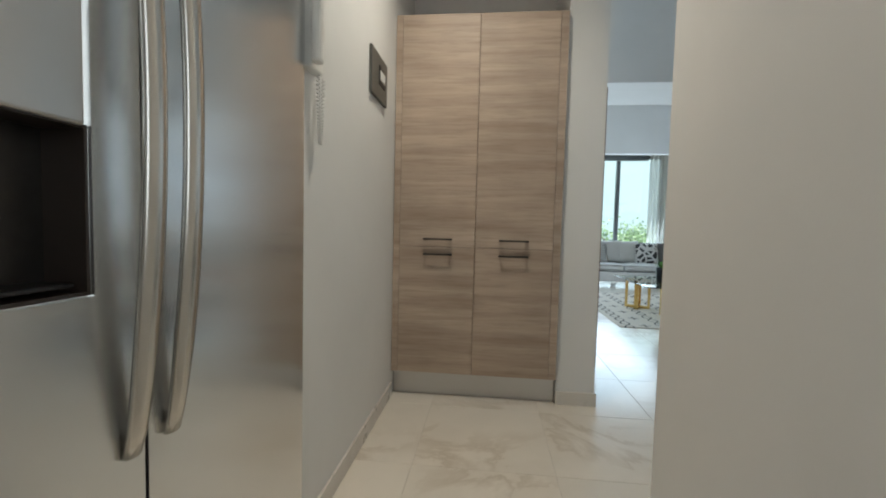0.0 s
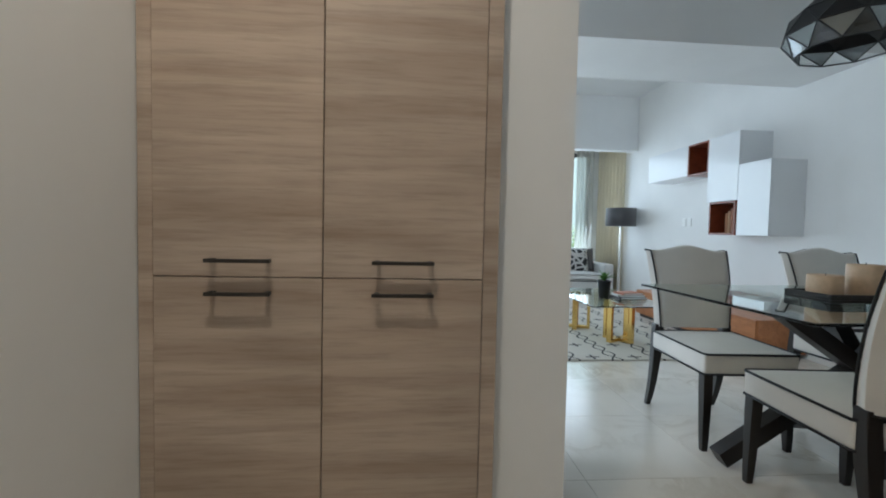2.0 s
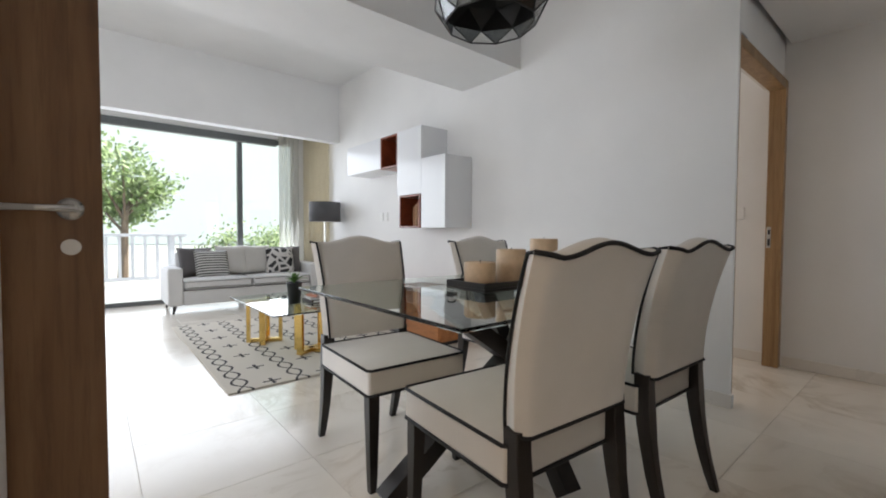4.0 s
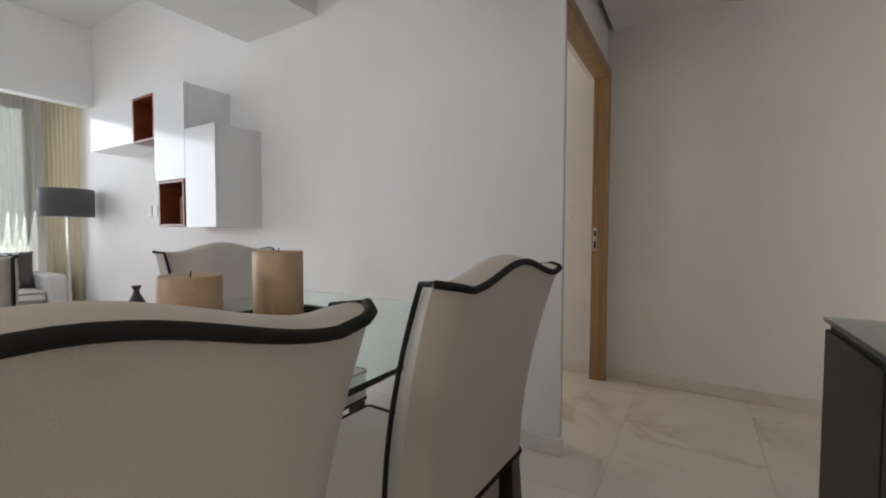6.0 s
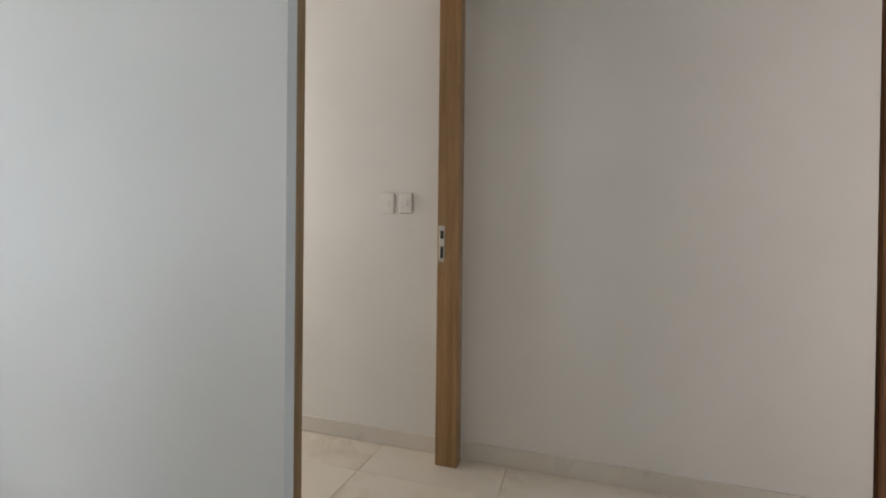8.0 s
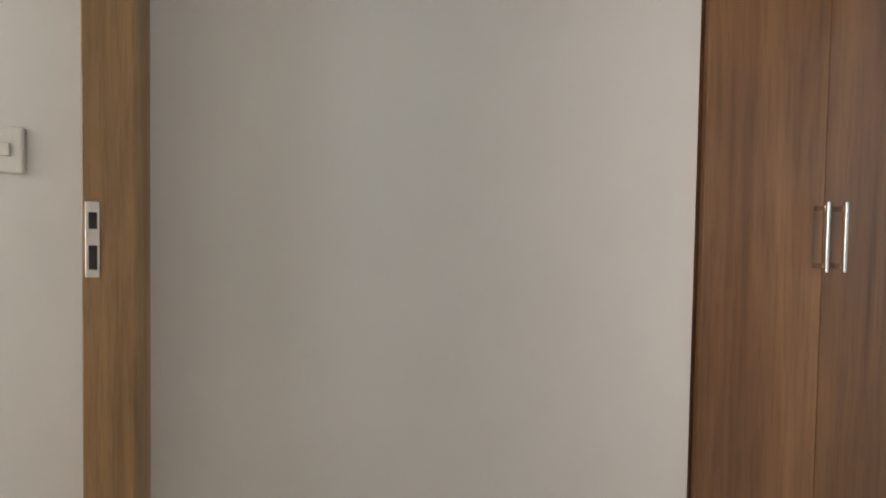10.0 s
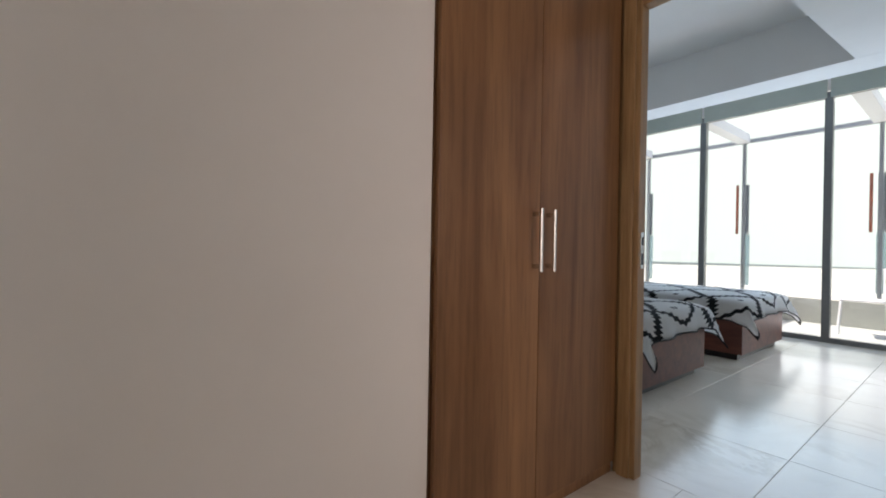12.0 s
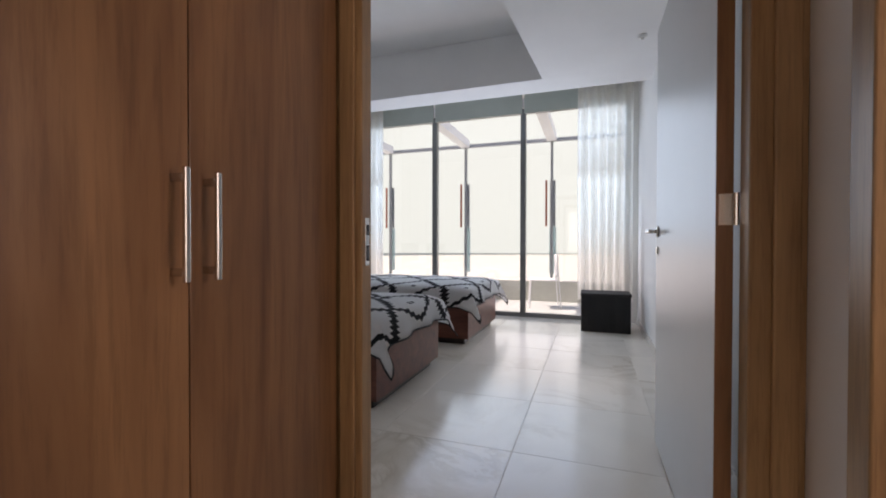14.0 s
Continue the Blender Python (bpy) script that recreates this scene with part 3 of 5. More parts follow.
def backrest_mesh():
    """Cross-sections stacked upwards: flat rear with well-rounded cheeks, a plump front with tighter corners, closed at foot and crest."""
    n, rows, half = 24, 16, 0.040
    bm = bmesh.new()
    us = [-1 + 2 * i / n for i in range(n + 1)]
    rings = []
    for j in range(rows + 1):
        v = j / rows
        puff = math.sin(math.pi * v) ** 0.7
        thick = half * (1 - 0.18 * v)
        rear, front = [], []
        for u in us:
            e = max(0.0, (abs(u) - 0.87) / 0.13)
            q = max(0.0, (abs(u) - 0.96) / 0.04)
            rear.append(bm.verts.new(back_point(u, v, -thick + 0.030 * e * e - 0.005 * puff * (1 - u * u))))
            front.append(bm.verts.new(back_point(0.93 * u, v, thick - 0.008 * q * q + 0.014 * puff * (1 - u ** 4))))
        rings.append((rear, front))
    for (r0, f0), (r1, f1) in zip(rings, rings[1:]):
        for i in range(n):
            bm.faces.new((r0[i], r0[i + 1], r1[i + 1], r1[i]))
            bm.faces.new((f0[i + 1], f0[i], f1[i], f1[i + 1]))
        bm.faces.new((f0[0], r0[0], r1[0], f1[0]))
        bm.faces.new((r0[n], f0[n], f1[n], r1[n]))
    for i in range(n):
        r, f = rings[0]
        bm.faces.new((f[i], f[i + 1], r[i + 1], r[i]))
    rear, front = rings[-1]
    prev = rear
    for g, lift in ((0.10, 0.004), (0.32, 0.010), (0.58, 0.013), (0.82, 0.010), (0.95, 0.004), (1.0, 0.0)):
        row = front if g == 1.0 else [bm.verts.new(p.co.lerp(q.co, g) + Vector((0, 0, lift * (1 - 0.75 * u ** 6)))) for p, q, u in zip(rear, front, us)]
        for i in range(n):
            bm.faces.new((prev[i], prev[i + 1], row[i + 1], row[i]))
        prev = row
    bmesh.ops.holes_fill(bm, edges=[e for e in bm.edges if e.is_boundary], sides=0)
    bmesh.ops.recalc_face_normals(bm, faces=bm.faces)
    return bm


def tapered_leg(stations):
    """A square leg through stations (x, y, z, half width), from the floor upwards."""
    bm = bmesh.new()
    prev = None
    for x, y, z, w in stations:
        ring = [bm.verts.new((x + a * w, y + b * w, z)) for a, b in ((-1, -1), (1, -1), (1, 1), (-1, 1))]
        if prev:
            for j in range(4):
                bm.faces.new((prev[j], prev[(j + 1) % 4], ring[(j + 1) % 4], ring[j]))
        else:
            bm.faces.new(ring[::-1])
        prev = ring
    bm.faces.new(prev)
    upright = [e for e in bm.edges if abs(e.verts[0].co.z - e.verts[1].co.z) > 0.005]
    bmesh.ops.bevel(bm, geom=upright, offset=0.003, segments=1, affect="EDGES")
    return bm


def dining_chair(m, label):
    t = thing("dining_chair", label, "chair", m, "dining chairs")
    hw, yr, yf = 0.228, -0.216, 0.264
    seat = part("seat", soft_box(-hw, yr, 0.372, hw, yf, 0.474, 0.012, 0.018), M["cream"], t, "cream linen seat", True)
    for z in (0.375, 0.471):
        r = 0.012
        loop = [(-hw + r, yr - 0.002, z), (hw - r, yr - 0.002, z), (hw + 0.002, yr + r, z), (hw + 0.002, yf - r, z), (hw - r, yf + 0.002, z), (-hw + r, yf + 0.002, z), (-hw - 0.002, yf - r, z), (-hw - 0.002, yr + r, z)]
        piping("piping", loop, seat, 0.0055)
    back = part("backrest", backrest_mesh(), M["cream"], t, "cream linen camel backrest", True)
    back.data.set_sharp_from_angle(angle=radians(50))
    us = [-1 + i / 16 for i in range(33)]

    def rear(u, v):
        e = max(0.0, (abs(u) - 0.87) / 0.13)
        return back_point(u, v, -0.040 * (1 - 0.18 * v) + 0.030 * e * e - 0.001)
    side = [back_point(0.935, v / 12, 0.038 * (1 - 0.18 * v / 12)) for v in range(13)]
    piping("piping", [rear(u, 1) for u in us], back, 0.0062, False)
    piping("piping", [rear(u, 0) for u in us], back, 0.005, False)
    piping("piping", side + [rear(1, 1)], back, 0.0045, False)
    piping("piping", [Vector((-p.x, p.y, p.z)) for p in side] + [rear(-1, 1)], back, 0.0045, False)
    for sx in (-1, 1):
        front_leg = [(sx * (0.200 + 0.004 * (1 - f)), 0.234 + 0.010 * (1 - f), 0.373 * f, 0.014 + 0.009 * f) for f in (i / 6 for i in range(7))]
        part("leg", tapered_leg(front_leg), M["espresso"], t, "black tapered leg")
        back_leg = [(sx * 0.197, -0.222 - 0.085 * (1 - f) ** 2, 0.512 * f, 0.014 + 0.011 * min(1, f * 1.4)) for f in (i / 9 for i in range(10))]
        part("leg", tapered_leg(back_leg), M["espresso"], t, "black sabre back leg")
    return t


chair = dining_chair(pose(2.801, 3.942, 0, 0, 0, -4.7), "cream linen dining chair with black piping, dark legs")
copy_thing(chair, pose(3.443, 3.941, 0, 0, 0, -2.3))
copy_thing(chair, pose(2.826, 4.688, 0, 0, 0, 176.5))
copy_thing(chair, pose(3.685, 4.668, 0, 0, 0, 181))


def beam(bm, a, b, w, h):
    """A square timber from a to b with upright sides."""
    a, b = Vector(a), Vector(b)
    d = (b - a).normalized()
    side = d.cross(Vector((0, 0, 1))).normalized()
    up = side.cross(d).normalized()
    ends = []
    for p in (a, b):
        ends.append([bm.verts.new(p + side * (i * w / 2) + up * (j * h / 2)) for i, j in ((-1, -1), (1, -1), (1, 1), (-1, 1))])
    for j in range(4):
        bm.faces.new((ends[0][j], ends[0][(j + 1) % 4], ends[1][(j + 1) % 4], ends[1][j]))
    bm.faces.new(ends[0][::-1])
    bm.faces.new(ends[1])
    bmesh.ops.recalc_face_normals(bm, faces=bm.faces)
    return bm


def dining_table():
    t = thing("dining_table", "rectangular glass dining table on crossed dark wooden beams", "table", pose(3.205, 4.30, 0))
    part("tabletop", box(-0.745, -0.50, 0.748, 0.745, 0.50, 0.760, 0.003), M["green_glass"], t, "clear glass top with green edges").visible_shadow = False
    for ex, ey in ((-0.62, 0.03), (0.62, -0.03), (0.08, 0.36), (-0.08, -0.36)):
        f = -0.62
        bm = beam(bmesh.new(), (ex, ey, 0.035), (ex * f, ey * f, 0.715), 0.07, 0.07)
        bmesh.ops.bisect_plane(bm, geom=bm.verts[:] + bm.edges[:] + bm.faces[:], plane_co=(0, 0, 0.002), plane_no=(0, 0, -1), clear_outer=True)
        part("leg", bm, M["espresso"], t, "black square beam")
        part("pad", box(ex * f - 0.05, ey * f - 0.05, 0.738, ex * f + 0.05, ey * f + 0.05, 0.7475, 0.002), M["espresso"], t)


dining_table()


def tray():
    t = thing("serving_tray", "black wooden tray on the glass dining table", "tray", pose(3.245, 4.29, 0.7605))
    part("base", box(-0.32, -0.11, 0.0, 0.32, 0.11, 0.012, 0.002), M["espresso"], t)
    for r in ((-0.32, -0.11, 0.012, 0.32, -0.098, 0.035), (-0.32, 0.098, 0.012, 0.32, 0.11, 0.035), (-0.32, -0.098, 0.012, -0.308, 0.098, 0.035), (0.308, -0.098, 0.012, 0.32, 0.098, 0.035)):
        part("rim", box(*r, 0.002), M["espresso"], t)


tray()
for x, h, w in ((3.01, 0.097, "short"), (3.20, 0.145, "middling"), (3.43, 0.19, "tall")):
    t = thing("candle", w + " tan pillar candle standing on the black tray", "candle", pose(x, 4.29, 0.773), "candles on the tray")
    part("wax", lathe(bmesh.new(), [(0.061, 0.0), (0.064, 0.004), (0.064, h - 0.004), (0.061, h), (0.056, h - 0.002), (0.03, h - 0.006), (0.002, h - 0.007)]), M["candle"], t, "", True)
    part("wick", rod(bmesh.new(), (0, 0, h - 0.008), (0.002, 0, h + 0.008), 0.0015), M["black"], t, "charred wick")


def pendant():
    t = thing("pendant_lamp", "black faceted pendant lamp with leaded mirror glass panes", "pendant lamp", pose(3.10, 4.33, 0))
    n = 10
    def ring(r, z, turn=0.0):
        return [Vector((r * math.cos(2 * math.pi * (i + turn) / n), r * math.sin(2 * math.pi * (i + turn) / n), z)) for i in range(n)]
    a, b, c, d = ring(0.19, 1.862), ring(0.24, 1.945, 0.5), ring(0.21, 2.03), ring(0.075, 2.16, 0.5)
    mirror = plain("leaded_mirror", (0.62, 0.66, 0.66), 0.05, 0.25, 9, 0.1, 0.0)
    mirror.node_tree.nodes["Principled BSDF"].inputs["Transmission Weight"].default_value = 0.85
    lattice = bmesh.new()
    for i in range(n):
        j = (i + 1) % n
        for p, q in ((a[i], a[j]), (b[i], b[j]), (c[i], c[j]), (a[i], b[i]), (a[j], b[i]), (b[i], c[j]), (b[i], c[i])):
            rod(lattice, p, q, 0.0035, None, 6)
    part("lattice", lattice, M["black"], t, "black metal lattice")
    for i in range(n):
        j = (i + 1) % n
        for tri in ((a[i], a[j], b[i]), (b[i], b[j], a[j]), (b[i], b[j], c[j]), (c[i], b[i], c[j])):
            bm = bmesh.new()
            mid = sum(tri, Vector()) / 3
            inward = Vector((-mid.x, -mid.y, 0)).normalized() * 0.003
            lo = [bm.verts.new(mid + (p - mid) * 0.96) for p in tri]
            hi = [bm.verts.new(mid + (p - mid) * 0.96 + inward) for p in tri]
            bm.faces.new(lo)
            bm.faces.new(hi[::-1])
            for k in range(3):
                bm.faces.new((lo[k], hi[k], hi[(k + 1) % 3], lo[(k + 1) % 3]))
            bmesh.ops.recalc_face_normals(bm, faces=bm.faces)
            part("pane", bm, M["black"] if tri[2] is c[j] else (M["glass"] if tri[2] is b[i] else mirror), t)
    cap = bmesh.new()
    vc, vd = [cap.verts.new(p) for p in c], [cap.verts.new(p) for p in d]
    top = cap.verts.new((0, 0, 2.19))
    for i in range(n):
        j = (i + 1) % n
        cap.faces.new((vc[i], vc[j], vd[i]))
        cap.faces.new((vd[i], vc[j], vd[j]))
        cap.faces.new((vd[i], vd[j], top))
    bmesh.ops.solidify(cap, geom=cap.faces[:], thickness=0.004)
    bmesh.ops.recalc_face_normals(cap, faces=cap.faces)
    part("cap", cap, M["black"], t, "black metal cap")
    part("cable", rod(bmesh.new(), (0, 0, 2.18), (0, 0, 3.075), 0.004), M["black"], t)
    part("canopy", lathe(bmesh.new(), [(0.06, 3.072), (0.06, 3.09), (0.05, 3.099)], 24), M["black"], t)
    bulb = rod(bmesh.new(), (0, 0, 2.08), (0, 0, 2.17), 0.02)
    part("bulb_holder", bulb, M["black"], t)


pendant()


def console():
    t = thing("console_cabinet", "black stained console cabinet with a glass top along the partition", "cabinet", pose(0, 0, 0))
    part("body", box(2.91, 2.58, 0.05, 4.155, 3.022, 0.783, 0.004), M["espresso_grain"], t)
    part("plinth", box(2.94, 2.60, 0.0, 4.12, 3.0, 0.05), M["black"], t)
    part("glass_top", box(2.905, 2.575, 0.784, 4.16, 3.035, 0.796, 0.002), M["console_glass"], t, "green glass top")
    for i in range(3):
        x = 2.92 + i * 0.413
        part("door", box(x, 3.0225, 0.07, x + 0.405, 3.033, 0.765, 0.003), M["espresso_grain"], t)


M["espresso_grain"] = wood("black_oak", (0.006, 0.007, 0.007), (0.026, 0.028, 0.028), (5, 20, 20), 0.55)
console()

# ---- living room ----


def wall_cabinet(y0, y1, z0, z1, label):
    t = thing("wall_cabinet", label, "cabinet", pose(0, 0, 0), "floating wall cabinets")
    part("carcass", box(4.262, y0 + 0.001, z0 + 0.001, 4.570, y1 - 0.001, z1 - 0.001, 0.001), M["white_gloss"], t)
    part("door", box(4.240, y0 + 0.001, z0 + 0.001, 4.260, y1 - 0.001, z1 - 0.001, 0.0015), M["white_gloss"], t)


def wall_niche(y0, y1, z0, z1):
    t = thing("wall_niche", "open cherry wood cube between the white wall cabinets", "shelf", pose(0, 0, 0), "floating wall cabinets")
    w = 0.018
    for name, r in (("side", (4.242, y0 + 0.001, z0, 4.570, y0 + w, z1)), ("side", (4.242, y1 - w, z0, 4.570, y1 - 0.001, z1)), ("bottom", (4.242, y0 + w, z0, 4.570, y1 - w, z0 + w)), ("top", (4.242, y0 + w, z1 - w, 4.570, y1 - w, z1)), ("back", (4.555, y0 + w, z0 + w, 4.569, y1 - w, z1 - w))):
        part(name, box(*r, 0.001), M["cherry"], t)


wall_cabinet(7.065, 7.83, 1.70, 2.035, "white gloss wall cabinet with a flap door")
wall_cabinet(6.322, 6.735, 1.38, 2.035, "tall white gloss wall cabinet")
wall_cabinet(5.962, 6.320, 1.045, 1.712, "white gloss wall cabinet hung lowest beside the niche")
wall_niche(6.737, 7.063, 1.69, 2.03)
wall_niche(6.345, 6.695, 1.05, 1.378)
book_cols = ((0.36, 0.16, 0.07), (0.42, 0.24, 0.12), (0.30, 0.12, 0.06), (0.45, 0.30, 0.16), (0.38, 0.2, 0.1))
for i, c in enumerate(book_cols):
    t = thing("book", "brown paperback book standing in the cherry niche", "book", pose(4.33, 6.55 - i * 0.035, 1.0685), "books in the niche")
    h = 0.20 + 0.02 * ((i * 7) % 3)
    part("cover", box(0, 0, 0, 0.15, 0.028, h, 0.002), plain("book_cover", c, 0.6), t)
    part("pages", box(0.151, 0.003, 0.003, 0.153, 0.025, h - 0.003), M["plate"], t)


def tv_bench():
    t = thing("tv_bench", "low orange-brown wooden television bench against the wall", "bench", pose(0, 0, 0))
    part("body", box(4.10, 5.86, 0.04, 4.555, 7.75, 0.335, 0.003), M["orange_wood"], t)
    part("plinth", box(4.13, 5.90, 0.0, 4.54, 7.71, 0.04), M["black"], t)
    for i in range(3):
        part("drawer_front", box(4.086, 5.865 + i * 0.628, 0.045, 4.099, 6.485 + i * 0.628, 0.33, 0.002), M["orange_wood"], t)


tv_bench()


def bench_vase():
    t = thing("vase", "small black vase with a narrow neck on the bench", "vase", pose(4.32, 7.26, 0.336))
    part("body", lathe(bmesh.new(), [(0.04, 0), (0.06, 0.03), (0.065, 0.09), (0.035, 0.15), (0.022, 0.18), (0.022, 0.20), (0.034, 0.225), (0.034, 0.235), (0.02, 0.235)], 24), M["black"], t, "", True)


bench_vase()


def switch_plate(m, label="white plastic light switch on the wall"):
    """A rocker switch whose face looks along -x."""
    t = thing("light_switch", label, "light switch", m, "light switches")
    part("frame", box(-0.010, -0.035, -0.050, 0, 0.035, 0.050, 0.006, 3), M["plate"], t)
    part("rocker", box(-0.014, -0.012, -0.014, -0.010, 0.012, 0.014, 0.003), M["plate"], t)


switch_plate(pose(4.572, 7.46, 1.20))
switch_plate(pose(4.572, 7.56, 1.20))
switch_plate(pose(5.79, 4.140, 1.163))
switch_plate(pose(5.79, 4.234, 1.163))


def floor_lamp():
    t = thing("floor_lamp", "floor lamp with a grey drum shade and a slim chrome stand", "lamp", pose(4.325, 8.68, 0))
    part("base", lathe(bmesh.new(), [(0.13, 0), (0.13, 0.015), (0.12, 0.022), (0.012, 0.026)], 32), M["nickel"], t, "", True)
    for s in (-1, 1):
        part("pole", rod(bmesh.new(), (0, s * 0.025, 0.022), (0, s * 0.012, 1.20), 0.010), M["nickel"], t, "chrome pole")
    sh = bmesh.new()
    lathe(sh, [(0.20, 1.16), (0.215, 1.16), (0.215, 1.43), (0.20, 1.43), (0.198, 1.425), (0.198, 1.165)], 40)
    part("shade", sh, M["lampshade"], t, "dark grey drum shade", True)


floor_lamp()


def sofa():
    t = thing("sofa", "white cotton two-seat sofa with dark piping before the window", "sofa", pose(3.45, 9.35, 0))
    part("base", soft_box(-0.80, -0.33, 0.10, 0.80, 0.38, 0.28, 0.02), M["sofa"], t, "", True)
    part("backrest", soft_box(-0.80, 0.20, 0.28, 0.80, 0.38, 0.74, 0.04, 0.01), M["sofa"], t, "", True)
    for s in (-1, 1):
        part("armrest", soft_box(min(s * 0.80, s * 0.96), -0.35, 0.10, max(s * 0.80, s * 0.96), 0.38, 0.56, 0.025), M["sofa"], t, "", True)
        c = part("seat_cushion", soft_box(min(s * 0.01, s * 0.79), -0.34, 0.285, max(s * 0.01, s * 0.79), 0.19, 0.41, 0.03, 0.02), M["sofa"], t, "", True)
        piping("piping", [(s * 0.02, -0.342, 0.285), (s * 0.78, -0.342, 0.285)], c, 0.005, False)
        for y in (-0.29, 0.33):
            part("leg", rod(bmesh.new(), (s * 0.90, y, 0), (s * 0.88, y, 0.10), 0.012, 0.022), M["espresso"], t, "dark tapered leg")


sofa()


def cushion(m, mat, label, w=0.44):
    bm = bmesh.new()
    bmesh.ops.create_grid(bm, x_segments=14, y_segments=14, size=0.5)
    top = bm.verts[:]
    for v in top:
        u, q = v.co.x * 2, v.co.y * 2
        v.co.z = 0.075 * ((1 - u ** 4) * (1 - q ** 4)) ** 0.6 + 0.004
        v.co.x *= w * (1 - 0.06 * (1 - q * q) * abs(u))
        v.co.y *= w * (1 - 0.06 * (1 - u * u) * abs(q))
    dup = bmesh.ops.duplicate(bm, geom=bm.faces[:])
    for g in dup["geom"]:
        if isinstance(g, bmesh.types.BMVert):
            g.co.z = -g.co.z
    bmesh.ops.remove_doubles(bm, verts=bm.verts, dist=0.0095)
    bmesh.ops.recalc_face_normals(bm, faces=bm.faces)
    ob = part("cushion", bm, mat, None, "", True)
    ob.matrix_basis = m
    return tagged(ob, label, "cushion", "sofa cushions")


def stripes(name, a, b, freq, axis):
    m, n, l, bs = material(name, a, 0.9)
    v = coords(n, l)
    w = n.new("ShaderNodeTexWave")
    w.bands_direction = axis
    w.inputs["Scale"].default_value, w.inputs["Distortion"].default_value = freq, 0.4
    l.new(v, w.inputs["Vector"])
    l.new(ramp(n, l, w.outputs["Fac"], [(0.42, a), (0.55, b)]), bs.inputs["Base Color"])
    return m


grey_cushion = fabric("grey_cushion", (0.13, 0.12, 0.12))
pale_cushion = fabric("pale_cushion", (0.58, 0.56, 0.52))
striped = stripes("striped_cushion", (0.05, 0.05, 0.05), (0.66, 0.65, 0.62), 9.0, "Y")
swirl_m, sn, sl, sb = material("swirl_cushion", (0.6, 0.6, 0.58), 0.9)
sv = sn.new("ShaderNodeTexVoronoi")
sv.feature = "DISTANCE_TO_EDGE"
sv.inputs["Scale"].default_value = 9.0
sl.new(coords(sn, sl), sv.inputs["Vector"])
sl.new(ramp(sn, sl, sv.outputs["Distance"], [(0.10, (0.62, 0.6, 0.57)), (0.16, (0.03, 0.03, 0.03))]), sb.inputs["Base Color"])
for x, y, z, lean_a, rz, mat, lab in ((2.86, 9.44, 0.60, 72, 6, grey_cushion, "dark grey linen cushion leaning on the sofa back"), (3.03, 9.34, 0.57, 68, 2, striped, "black and white striped cushion on the sofa"), (3.30, 9.44, 0.62, 74, -3, pale_cushion, "pale grey cushion leaning on the sofa back"), (3.62, 9.44, 0.62, 74, 4, pale_cushion, "pale grey cushion leaning on the sofa back"), (3.92, 9.36, 0.59, 70, -8, swirl_m, "black and white patterned cushion on the sofa"), (4.05, 9.45, 0.60, 72, -10, grey_cushion, "dark grey linen cushion leaning on the sofa back")):
    cushion(pose(x, y, z, lean_a, 0, rz), mat, lab, 0.42)

# rug: cream with dark wandering lines and small crosses
rug_m, rn, rl, rb = material("rug_wool", (0.6, 0.55, 0.47), 0.95)


def maths(n, l, op, a, b=None, c=None):
    k = n.new("ShaderNodeMath")
    k.operation = op
    for i, v in enumerate((a, b, c)):
        if v is None:
            continue
        if isinstance(v, (int, float)):
            k.inputs[i].default_value = v
        else:
            l.new(v, k.inputs[i])
    return k.outputs[0]


def split(n, l, vec):
    sx = n.new("ShaderNodeSeparateXYZ")
    l.new(vec, sx.inputs[0])
    return sx.outputs["X"], sx.outputs["Y"]


rx, ry = split(rn, rl, coords(rn, rl))
wob = maths(rn, rl, "MULTIPLY", maths(rn, rl, "SINE", maths(rn, rl, "MULTIPLY", ry, 17.0)), 0.045)
wob2 = maths(rn, rl, "MULTIPLY", wob, -1.0)


def line_at(coord, period, half):
    return maths(rn, rl, "LESS_THAN", maths(rn, rl, "PINGPONG", coord, period), half)


l1 = line_at(maths(rn, rl, "ADD", rx, wob), 0.18, 0.009)
l2 = line_at(maths(rn, rl, "ADD", maths(rn, rl, "ADD", rx, wob2), 0.0), 0.18, 0.009)
cx_, cy_ = maths(rn, rl, "PINGPONG", maths(rn, rl, "ADD", rx, 0.18), 0.18), maths(rn, rl, "PINGPONG", ry, 0.185)
cross = maths(rn, rl, "MAXIMUM", maths(rn, rl, "MULTIPLY", maths(rn, rl, "LESS_THAN", cx_, 0.011), maths(rn, rl, "LESS_THAN", cy_, 0.06)), maths(rn, rl, "MULTIPLY", maths(rn, rl, "LESS_THAN", cx_, 0.06), maths(rn, rl, "LESS_THAN", cy_, 0.011)))
dark = maths(rn, rl, "MAXIMUM", maths(rn, rl, "MAXIMUM", l1, l2), cross)
rl.new(mix(rn, rl, (0.60, 0.55, 0.47), (0.045, 0.04, 0.04), dark), rb.inputs["Base Color"])
bump(rn, rl, rb, noise_tex(rn, rl, coords(rn, rl), 420, 2), 0.4, 0.004)
t = part("rug", box(-0.82, -1.18, 0, 0.82, 1.18, 0.012, 0.004), rug_m)
t.location = (3.245, 7.02, 0.0005)
tagged(t, "cream wool rug with dark wavy lines and crosses", "rug")


